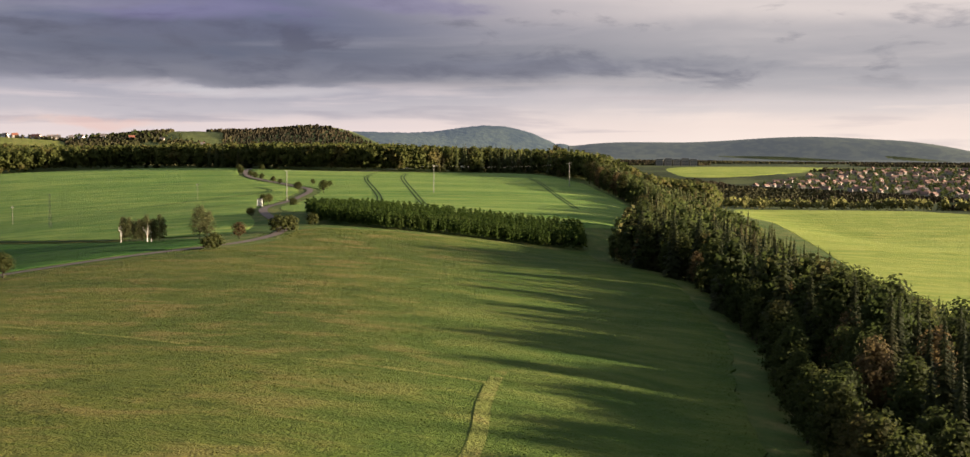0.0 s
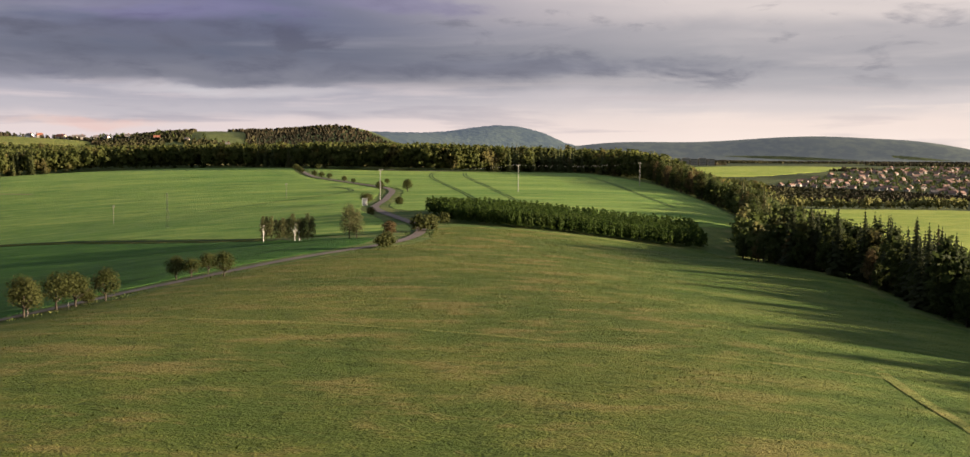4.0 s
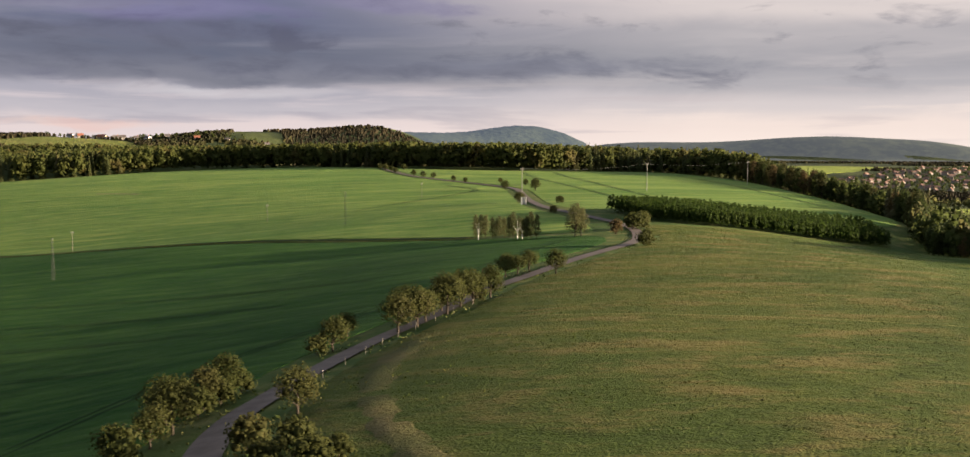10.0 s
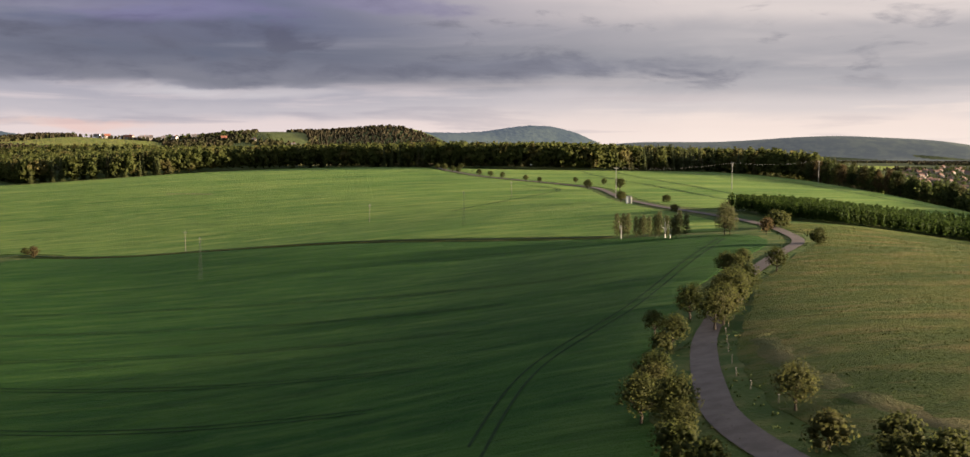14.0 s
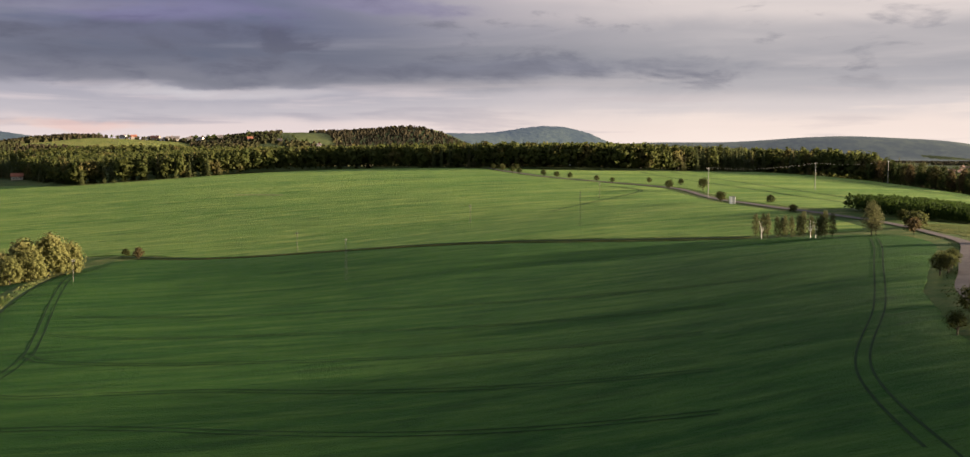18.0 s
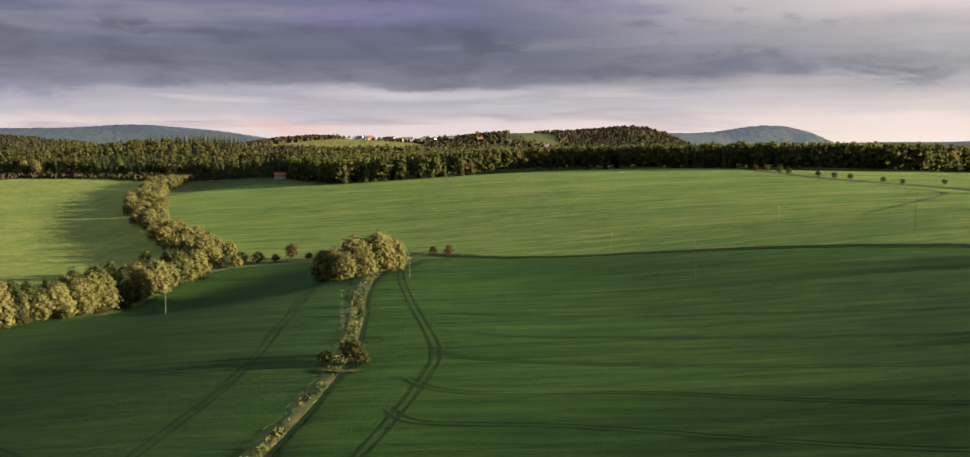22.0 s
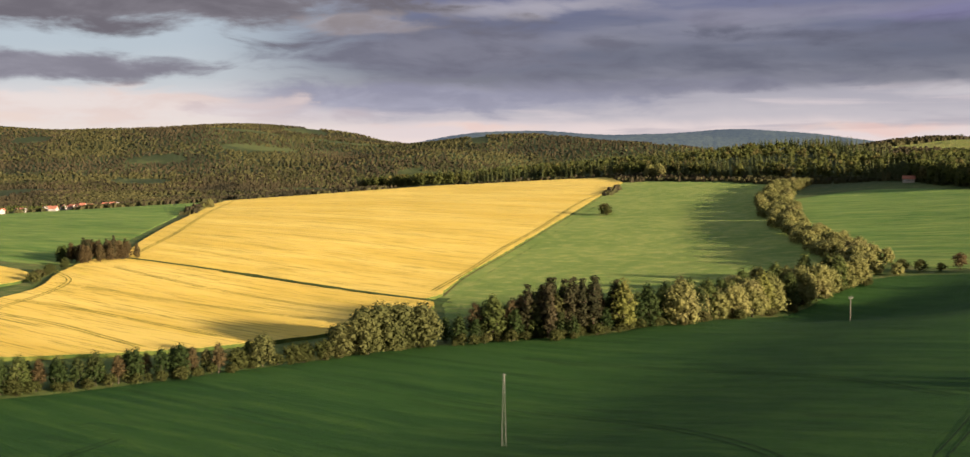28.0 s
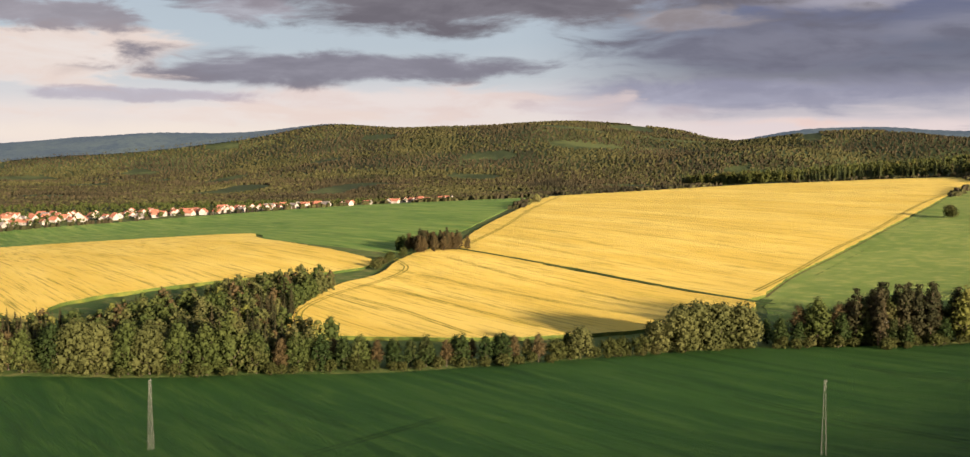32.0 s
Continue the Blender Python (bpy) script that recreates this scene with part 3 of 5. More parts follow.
EAST = [(-70, 400), (-52, 405), (-20, 419), (4, 420), (36, 424), (60, 440), (72, 525), (66, 640), (64, 700), (57, 735), (40, 850), (-2, 838), (-66, 797), (-131, 806), (-180, 845), (-170, 795), (-151, 713), (-134, 671), (-104, 610), (-86, 566), (-83, 510), (-82, 460), (-80, 422)]
MEADOW2 = [(-458, 474), (-463, 440), (-467, 400), (-467, 360), (-476, 325), (-495, 296), (-530, 285), (-558, 310), (-570, 324), (-611, 397), (-673, 523), (-736, 650), (-783, 745), (-848, 870), (-916, 1010), (-800, 1014), (-716, 970), (-692, 886), (-652, 788), (-612, 708), (-572, 637), (-518, 556), (-482, 508)]
RAPE_FAR = [(-799, 321), (-695, 322), (-605, 320), (-577, 322), (-620, 397), (-682, 523), (-745, 650), (-792, 743), (-857, 870), (-925, 1012), (-982, 1062), (-1090, 1040), (-1211, 983), (-1263, 731), (-1163, 633)]
RAPE_NEAR = [(-585, 162), (-614, 136), (-652, 158), (-702, 199), (-725, 232), (-771, 270), (-796, 310), (-695, 316), (-605, 315), (-566, 312), (-545, 265), (-556, 205)]
RAPE_LEFT = [(-676, 58), (-719, 88), (-737, 122), (-746, 172), (-743, 214), (-778, 254), (-949, 263), (-1024, 279), (-1071, 206), (-1104, 128), (-1150, 0), (-1000, -200), (-800, -200), (-690, -60)]
GREEN = [(-812, 279), (-800, 300), (-835, 330), (-1168, 620), (-1275, 728), (-1330, 690), (-1437, 593), (-1414, 428), (-1395, 290), (-1374, 170), (-1170, 60), (-1108, 128), (-1075, 208), (-1026, 284), (-949, 268)]
VALLEY = [(150, 340), (165, 500), (180, 640), (205, 800), (250, 1080), (330, 1130), (420, 1110), (520, 1040), (640, 960), (640, 480), (420, 300), (250, 240)]
STRIP = [(-354, 388), (-351, 394), (-339, 330), (-323.5, 272), (-313, 222), (-305.5, 155), (-300, 60), (-295, -60), (-298, -60), (-303, 60), (-308.5, 160), (-316, 222), (-325.5, 266), (-342.5, 330)]
YELLOW = [(320, 1770), (400, 1765), (500, 1830), (600, 1930), (660, 2010), (560, 2050), (420, 2030), (330, 1960)]
MEAD3 = [(-380, 1985), (-300, 1968), (-245, 1996), (-232, 2026), (-300, 2036), (-385, 2016)]
RIDGE = [(-790, 1320), (-580, 1340), (-530, 1420), (-600, 1530), (-640, 1545), (-715, 1545), (-745, 1480)]
FIELDS = [MEADOW_EDGE, LOWER, UPPER, WEST, EAST, STRIP, MEADOW2, RAPE_FAR, RAPE_NEAR, RAPE_LEFT, GREEN, VALLEY, RIDGE, YELLOW, MEAD3]


# ---- ground: one sheet to the horizon, sunk a little under the crops ----
def land(name, ang, rad, mat, label, category, rough=0.0):
    a, r = np.meshgrid(np.radians(ang), rad)
    x, y = -120 - r * np.sin(a), -10 + r * np.cos(a)
    xf, yf, rf = x.ravel(), y.ravel(), r.ravel()
    z = height(xf, yf)
    sink = np.zeros_like(z)
    for poly in FIELDS:
        px, py = np.array(poly).T
        idx = np.where((xf > px.min()) & (xf < px.max()) & (yf > py.min()) & (yf < py.max()))[0]
        ins = inside(xf[idx], yf[idx], poly)
        d = edge_distance(xf[idx][ins], yf[idx][ins], poly)
        sink[idx[ins]] = np.maximum(sink[idx[ins]], np.clip((d - 1) / 6, 0, 1) * 1.2)
    z -= sink
    if rough:
        z += np.random.default_rng(3).uniform(0, rough, len(z))
    z[rf > 4700] -= (rf[rf > 4700] - 4700) * 0.6
    n, m = len(rad), len(ang)
    closed = ang[-1] - ang[0] > 340
    i, j = np.meshgrid(np.arange(n - 1), np.arange(m if closed else m - 1), indexing="ij")
    k = (j + 1) % m
    f = np.stack([i * m + j, (i + 1) * m + j, (i + 1) * m + k, i * m + k], -1).reshape(-1, 4)
    return tagged(new(name, quads(name, np.column_stack([xf, yf, z]), f, mat, True)), label, category, kind="structure")


def country_material():
    """Rough grass near by, dark woodland floor and rough pasture on the far hills."""
    m, n, bsdf, pos = material("countryside", 0.9)
    r = n.add("ShaderNodeVectorMath", {0: pos}, "LENGTH").outputs["Value"]
    patch, spot, grain = n.noise(pos, 0.02, 4.0, 0.6, 0.5), n.noise(pos, 0.15, 5.0, 0.65), n.noise(pos, 1.5, 3.0, 0.7)
    near = n.mix(n.step(n.math("ADD", n.math("MULTIPLY", patch, 0.6), n.math("MULTIPLY", spot, 0.5)), 0.42, 0.68), (0.036, 0.062, 0.016), (0.074, 0.090, 0.025))
    near = n.mix(n.step(spot, 0.5, 0.7, 0.0, 0.5), near, (0.15, 0.125, 0.055))
    wild = n.mix(n.step(n.noise(pos, 0.006, 4.0, 0.6), 0.45, 0.6), (0.022, 0.030, 0.012), (0.052, 0.062, 0.022))
    n.link(n.mix(n.step(r, 1050.0, 1250.0), near, wild), bsdf.inputs["Base Color"])
    relief(n, bsdf, n.math("ADD", grain, spot), 1.0, 0.4)
    return m


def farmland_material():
    """Fields, hedges and woods in long strips; haze of some kilometres added as emission."""
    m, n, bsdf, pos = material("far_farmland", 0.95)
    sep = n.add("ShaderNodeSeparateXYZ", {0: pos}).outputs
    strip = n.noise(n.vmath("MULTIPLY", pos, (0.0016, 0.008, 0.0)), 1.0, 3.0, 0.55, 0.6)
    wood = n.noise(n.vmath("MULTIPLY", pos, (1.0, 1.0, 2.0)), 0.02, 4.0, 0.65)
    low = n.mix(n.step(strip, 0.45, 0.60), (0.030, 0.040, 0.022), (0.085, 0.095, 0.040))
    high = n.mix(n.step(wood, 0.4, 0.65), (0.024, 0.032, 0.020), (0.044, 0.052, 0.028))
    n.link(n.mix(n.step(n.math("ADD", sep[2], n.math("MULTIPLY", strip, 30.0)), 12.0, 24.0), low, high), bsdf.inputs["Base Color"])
    # pale bluish glow in place of the air's haze
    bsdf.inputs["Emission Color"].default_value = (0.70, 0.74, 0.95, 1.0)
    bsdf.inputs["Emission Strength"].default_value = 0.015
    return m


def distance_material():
    """Far wooded ridges: dark woods; several kilometres of bluish haze put in as emission."""
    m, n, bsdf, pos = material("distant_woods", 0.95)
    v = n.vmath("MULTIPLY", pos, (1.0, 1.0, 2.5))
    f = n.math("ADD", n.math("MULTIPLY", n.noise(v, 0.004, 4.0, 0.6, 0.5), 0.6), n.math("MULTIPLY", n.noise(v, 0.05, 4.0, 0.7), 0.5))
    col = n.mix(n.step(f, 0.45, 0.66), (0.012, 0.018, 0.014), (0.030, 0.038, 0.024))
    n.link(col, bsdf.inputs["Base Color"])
    # faint blue glow imitates the haze in front of the hills
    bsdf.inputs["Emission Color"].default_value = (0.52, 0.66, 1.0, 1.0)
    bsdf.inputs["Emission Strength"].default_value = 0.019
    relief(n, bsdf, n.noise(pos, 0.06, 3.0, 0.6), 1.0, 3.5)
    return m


SPREAD = np.concatenate([np.arange(-42, 104, 0.35), np.arange(104, 318, 4.0)])
land("ground", SPREAD, np.concatenate([np.arange(4, 60, 7), 60 * np.exp(np.linspace(0, math.log(4850 / 60), 230))]), country_material(), "rolling green countryside with low wooded hills", "ground")
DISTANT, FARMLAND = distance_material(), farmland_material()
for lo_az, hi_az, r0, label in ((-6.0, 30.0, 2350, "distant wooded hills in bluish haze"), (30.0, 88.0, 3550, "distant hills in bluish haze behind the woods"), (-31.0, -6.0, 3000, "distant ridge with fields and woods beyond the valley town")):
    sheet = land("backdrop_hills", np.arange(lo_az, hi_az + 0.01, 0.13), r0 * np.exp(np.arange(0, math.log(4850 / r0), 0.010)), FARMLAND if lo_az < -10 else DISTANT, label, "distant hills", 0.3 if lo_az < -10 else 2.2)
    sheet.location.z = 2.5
from mathutils import geometry


def field(name, poly, mat, lift, step, label, category, stems=None, wobble=0.35):
    """A crop or a meadow: a sheet over the ground inside an outline, with an edge that drops to the soil."""
    rng = np.random.default_rng(len(name) * 7 + len(poly))
    rim = smooth_line(poly, min(step * 0.6, 5.0), True)
    rim = rim + rng.normal(0, wobble, rim.shape)
    px, py = rim.T
    gx, gy = np.meshgrid(np.arange(px.min(), px.max(), step), np.arange(py.min(), py.max(), step))
    gx, gy = (gx + rng.uniform(-0.3, 0.3, gx.shape) * step).ravel(), (gy + rng.uniform(-0.3, 0.3, gy.shape) * step).ravel()
    ok = inside(gx, gy, rim)
    gx, gy = gx[ok], gy[ok]
    ok = edge_distance(gx, gy, rim[::2]) > step * 0.35
    pts = [Vector(p) for p in rim] + [Vector(p) for p in zip(gx[ok], gy[ok])]
    n = len(rim)
    out = geometry.delaunay_2d_cdt(pts, [(i, (i + 1) % n) for i in range(n)], [], 1, 1e-4)
    xy = np.array([tuple(p) for p in out[0]])
    tri = np.array([f if len(f) == 3 else f[:3] for f in out[2]])
    z = height(xy[:, 0], xy[:, 1]) + lift + rng.normal(0, 0.03, len(xy))
    rim_lift = lift if stems else 0.07
    z[:n] = height(px, py) + rim_lift
    v = np.column_stack([xy, z])
    a, b, c = (xy[tri[:, k]] for k in range(3))
    flip = ((b - a)[:, 0] * (c - a)[:, 1] - (b - a)[:, 1] * (c - a)[:, 0]) < 0
    tri[flip] = tri[flip][:, ::-1]
    v2, f2 = v, tri
    rz = np.column_stack([rim, height(px, py) + rim_lift])
    low = np.column_stack([rim, height(px, py) - 0.6])
    base = len(v)
    v2 = np.vstack([v, rz, low])
    i = np.arange(n)
    j = (i + 1) % n
    side = np.concatenate([np.stack([base + i, base + n + i, base + n + j], -1), np.stack([base + i, base + n + j, base + j], -1)])
    f2 = np.vstack([tri, side])
    me = quads(name, v2, f2, mat, True)
    if stems:
        me.materials.append(stems)
        me.polygons.foreach_set("material_index", np.concatenate([np.zeros(len(tri), np.int32), np.ones(len(side), np.int32)]))
    return tagged(new(name, me), label, category, kind="stuff")


field("meadow", MEADOW_EDGE, MEADOW, 0.15, 6, "dry olive-green meadow of tussocky grass on the rise", "meadow")
field("wheat_field", LOWER, WHEAT, 0.3, 7, "young green wheat on the slope below the road", "field")
field("wheat_field", UPPER, WHEAT_SUNLIT, 0.3, 10, "young wheat in a sunlit bright green beyond the ditch", "field")
field("wheat_field", WEST, WHEAT_SHADED, 0.3, 8, "young wheat darkened as if shaded, between reed strip and hedgerow", "field")
field("wheat_field", EAST, WHEAT_SUNLIT, 0.3, 10, "sunlit green wheat beside the road, below the forest", "field")
field("hay_meadow", MEADOW2, PASTURE, 0.2, 12, "green meadow with long tree shadows beside the rape", "meadow")
field("rape_field", RAPE_FAR, RAPE, 1.2, 12, "large bright yellow flowering rape field", "field", STEMS)
field("rape_field", RAPE_NEAR, RAPE, 1.2, 6, "yellow flowering rape with wheel tracks behind the hedgerow", "field", STEMS)
field("rape_field", RAPE_LEFT, RAPE, 1.2, 10, "yellow flowering rape beyond the wood", "field", STEMS)
field("wheat_field", GREEN, WHEAT_SUNLIT, 0.3, 18, "green field sloping down to the village", "field")
field("pasture_field", VALLEY, VALLEY_GRASS, 0.3, 16, "yellow-green field in the valley behind the forest", "field")
field("reed_strip", STRIP, REED, 0.25, 4, "strip of dry reeds and grass along the field ditch", "reeds")
field("rape_field", YELLOW, VALLEY_GRASS, 0.4, 20, "distant yellow-green field above the town", "field")
field("pasture_field", MEAD3, PATH_GRASS, 0.4, 16, "light green clearing on the wooded hill", "field")
field("pasture_field", RIDGE, PATH_GRASS, 0.3, 18, "light green field below the hilltop village", "field")


def way(name, line, half, lift, mat, label, category, step=3.0, lanes=2, kind="structure"):
    v, f = ribbon(line, half, lift, step, lanes)
    return tagged(new(name, quads(name, v, f, mat, True)), label, category, kind=kind)


way("road", ROAD, 1.65, 0.22, ASPHALT, "narrow grey asphalt country road winding past fruit trees", "road", 2.0, 4)

# ---- trees ----
def leaf_cloud(rng, blobs, count, size):
    """Many small leaf sprays on the shells of rounded masses. blobs: centre and radii."""
    blobs = np.asarray(blobs, float)
    area = blobs[:, 3] * blobs[:, 5]
    pick = rng.choice(len(blobs), count, p=area / area.sum())
    d = rng.normal(size=(count, 3))
    d[:, 2] += 0.25
    d /= np.linalg.norm(d, axis=1)[:, None]
    c = blobs[pick, :3] + d * blobs[pick, 3:6] * rng.uniform(0.76, 1.15, (count, 1)) + rng.normal(0, 1, (count, 3)) * blobs[pick, 3:4] * 0.08
    nrm = d + rng.normal(0, 0.24, (count, 3))
    nrm /= np.linalg.norm(nrm, axis=1)[:, None]
    a = np.cross(nrm, rng.normal(size=(count, 3)))
    a /= np.linalg.norm(a, axis=1)[:, None]
    b = np.cross(nrm, a)
    s = size * rng.uniform(0.55, 1.3, (count, 1))
    q = np.stack([c - a * s - b * s * 0.6, c + a * s * 0.9 - b * s * 0.7, c + a * s * 0.8 + b * s * 0.8, c - a * s * 0.7 + b * s * 0.7], 1)
    return q.reshape(-1, 3), np.arange(count * 4).reshape(-1, 4)


def masses(rng, blobs, fine, shrink):
    """The closed inner foliage: one uneven rounded body for each mass."""
    k = 2 if fine else 1
    g = np.linspace(-1, 1, k + 1)
    vs, fs = [], []
    for axis in range(3):
        for side in (-1, 1):
            for i in range(k):
                for j in range(k):
                    q = []
                    for a, b in ((i, j), (i + 1, j), (i + 1, j + 1), (i, j + 1)):
                        p = [0, 0, 0]
                        p[axis], p[(axis + 1) % 3], p[(axis + 2) % 3] = side, g[a], g[b]
                        q.append(tuple(p))
                    fs.append(q if side > 0 else q[::-1])
    verts = sorted({p for q in fs for p in q})
    index = {p: n for n, p in enumerate(verts)}
    unit = np.array(verts, float)
    unit /= np.linalg.norm(unit, axis=1)[:, None]
    faces = np.array([[index[p] for p in q] for q in fs])
    out = []
    for b in np.asarray(blobs, float):
        t = rng.uniform(0, math.tau)
        u = unit * rng.uniform(0.82, 1.12, (len(unit), 1)) * b[3:6] * shrink
        out.append((np.column_stack([u[:, 0] * math.cos(t) - u[:, 1] * math.sin(t), u[:, 0] * math.sin(t) + u[:, 1] * math.cos(t), u[:, 2]]) + b[:3], faces))
    return joined(out)


def broad_crown(seed, h, r, low, count, size, lumps=9, core=1, shrink=0.66):
    """Leaf sprays over rounded masses; core 0 leaves the masses open, 2 makes them rounder."""
    rng = np.random.default_rng(seed)
    blobs = []
    for i in range(lumps):
        t = (i + 0.5) / lumps
        z = low + (h - low) * (0.16 + 0.70 * t)
        w = r * 0.85 * math.sin(math.pi * (0.20 + 0.74 * t)) ** 0.8
        a = i * 2.4 + rng.uniform(-0.4, 0.4)
        k = rng.uniform(0.30, 0.55) * r * min(1.0, (14 / lumps) ** 0.4)
        blobs.append((math.cos(a) * w * 0.75, math.sin(a) * w * 0.75, z, k, k, k * rng.uniform(0.7, 0.95)))
    blobs.append((0, 0, low + (h - low) * 0.5, r * 0.6, r * 0.6, (h - low) * 0.42))
    blobs.append((0, 0, h - r * 0.35, r * 0.42, r * 0.42, r * 0.38))
    sprays = leaf_cloud(rng, blobs, count, size * (1.2 if core and shrink > 0.5 else 1.1))
    return joined([masses(rng, blobs, core > 1, shrink), sprays]) if core else sprays


def broad_trunk(seed, h, r, low, limbs=6, thick=0.03):
    rng = np.random.default_rng(seed + 50)
    t = h * thick
    pieces = [tube([(0, 0, -0.4), (0.05 * t, 0, low * 0.5), (0.3 * t, -0.2 * t, low), (0.1 * t, 0.3 * t, h * 0.72)], [t, t * 0.75, t * 0.62, t * 0.15], 7)]
    for i in range(limbs):
        a = i * 2.4 + rng.uniform(-0.3, 0.3)
        z0 = low * rng.uniform(0.85, 1.3)
        l = r * rng.uniform(0.55, 0.85)
        zz = z0 + (h - low) * rng.uniform(0.25, 0.6)
        pieces.append(tube([(0, 0, z0), (math.cos(a) * l * 0.45, math.sin(a) * l * 0.45, (z0 + zz) / 2 - 0.1), (math.cos(a) * l, math.sin(a) * l, zz)], [t * 0.42, t * 0.26, t * 0.07], 5))
    return joined(pieces)


def conifer_crown(seed, h, r, low, rings=16, arms=8, sprays=1):
    """Tiers of drooping boughs, each of one or more sprays."""
    rng = np.random.default_rng(seed)
    v, f = [], []
    for i in range(rings):
        t = i / (rings - 1)
        z = low + (h - low) * t
        rr = r * (1 - t) ** 0.8 * rng.uniform(0.75, 1.15) + 0.10
        n = max(4, int(arms * (1 - 0.5 * t)))
        rise = (h - low) / rings * rng.uniform(0.6, 1.2)
        for j in range(n):
            a = math.tau * (j + rng.uniform(-0.35, 0.35)) / n + i * 0.9
            l = rr * rng.uniform(0.7, 1.15)
            drop = l * rng.uniform(0.2, 0.5)
            for k in range(sprays):
                p, q = k / sprays * 0.85, (k + 1) / sprays
                b = a + (rng.uniform(-0.25, 0.25) if sprays > 1 else 0)
                ca, sa = math.cos(b), math.sin(b)
                wd = (rr * 0.40 + 0.1) * rng.uniform(0.6, 1.1) / (1 + 0.35 * (sprays - 1))
                m, e = len(v), rng.uniform(-0.12, 0.12) * l
                za, zm, zb = z + rise * (1 - p) - drop * p, z + rise * 0.3 * (1 - q) - drop * (p + q) / 2 + e, z - drop * q
                pm = p + (q - p) * 0.55
                v += [(ca * l * p - sa * wd * 0.2, sa * l * p + ca * wd * 0.2, za), (ca * l * pm - sa * wd, sa * l * pm + ca * wd, zm - 0.12 * wd), (ca * l * q, sa * l * q, zb), (ca * l * pm + sa * wd, sa * l * pm - ca * wd, zm - 0.12 * wd)]
                f.append((m, m + 1, m + 2, m + 3))
    return np.array(v), np.array(f)


def tree_kind(name, label, category, trunk, crown, bark, leaf):
    """A tree with trunk and crown, made once; copies are set out later."""
    top = tagged(new(name), label, category)
    part("trunk", quads("trunk", *trunk, bark, True), top)
    part("crown", quads("crown", *crown, leaf, True), top)
    return top


used = set()


def plant(kinds, places, rng, lo=0.85, hi=1.15, group=""):
    """Sets trees of the kinds at x, y places (a third number is its scale)."""
    for p in places:
        k = kinds[int(rng.integers(len(kinds)))]
        s = (p[2] if len(p) > 2 else 1.0) * rng.uniform(lo, hi)
        m = pose(p[0], p[1], level(p[0], p[1]), 0, 0, rng.uniform(0, 360))
        if k.name not in used:
            used.add(k.name)
            k.matrix_basis = m @ Matrix.Scale(s, 4)
            ob = k
        else:
            ob = copy_thing(k, m)
            ob.scale = (s, s, s)
        if group:
            ob["group"] = group


def fill(poly, spacing, rng, jitter=0.4):
    px, py = np.array(poly).T
    gx, gy = np.meshgrid(np.arange(px.min(), px.max(), spacing), np.arange(py.min(), py.max(), spacing))
    gx, gy = (gx + rng.uniform(-jitter, jitter, gx.shape) * spacing).ravel(), (gy + rng.uniform(-jitter, jitter, gy.shape) * spacing).ravel()
    ok = inside(gx, gy, poly)
    return gx[ok], gy[ok]


def wood(name, templates, x, y, rng, mats, label, lo=0.75, hi=1.15, sink=0.3, category="woodland", round_=True):
    """A wood as one mesh for each kind of crown."""
    pick = rng.integers(len(templates), size=len(x))
    z = height(x, y) - sink
    pl = np.column_stack([x, y, z])
    pieces = []
    for i, tpl in enumerate(templates):
        ok = pick == i
        if ok.any():
            pieces.append(scattered(tpl, pl[ok], rng.uniform(0, math.tau, ok.sum()), rng.uniform(lo, hi, ok.sum()), rng.uniform(0.85, 1.2, ok.sum())))
    me = quads(name, *joined(pieces), mats, round_)
    return tagged(new(name, me), label, category, kind="stuff")


rng = np.random.default_rng(11)
FOREST = [(44, 377), (43, 317), (53, 275), (50, 209), (46, 178), (40, 149), (35, 118), (28, 60), (16, -80), (105, -80), (112, 100), (120, 300), (130, 500), (136, 640), (150, 760), (74, 760), (70, 700), (78, 525), (64, 440), (54, 412)]
BACK = [(74, 740), (40, 868), (-2, 856), (-66, 811), (-131, 821), (-202, 876), (-284, 931), (-338, 941), (-386, 921), (-425, 881), (-468, 866), (-513, 859), (-600, 985), (-650, 1120), (-560, 1180), (-400, 1180), (-150, 1120), (100, 1100), (215, 1000), (158, 760)]
LEFTWOOD = [(-612, 1000), (-700, 1025), (-800, 1035), (-942, 1078), (-1090, 1058), (-1211, 1003), (-1350, 1000), (-1500, 1250), (-1200, 1450), (-800, 1300), (-650, 1125)]
HEDGE = [(-56, 362), (-37, 357), (-17, 365), (3, 374), (25, 381), (38, 385), (38, 416), (4, 414), (-20, 413), (-51, 399), (-66, 392)]
GROVE = [(-560, 116), (-606, 52), (-645, -40), (-700, -110), (-735, -100), (-676, 0), (-650, 50), (-648, 84), (-668, 112), (-690, 150), (-712, 188), (-700, 200), (-655, 162), (-612, 133), (-578, 142)]

# woods: full crowns along their edges, lighter ones within
mid_oak = [broad_crown(s, 16, 5.2, 0.6, 90, 0.75, 7) for s in (1, 2, 3)]
mid_fir = [conifer_crown(s, 19, 3.3, 1.5, 16, 8) for s in (4, 5, 6)]
near_oak = [broad_crown(s, 16, 4.2, 0.8, 520, 0.33, 15) for s in (61, 62, 63)]
near_fir = [conifer_crown(s, 16.5, 3.3, 0.8, 24, 10, 2) for s in (64, 65, 66)]
in_oak = [broad_crown(s, 16, 5.0, 9.0, 22, 1.0, 3) for s in (1, 2, 3)]
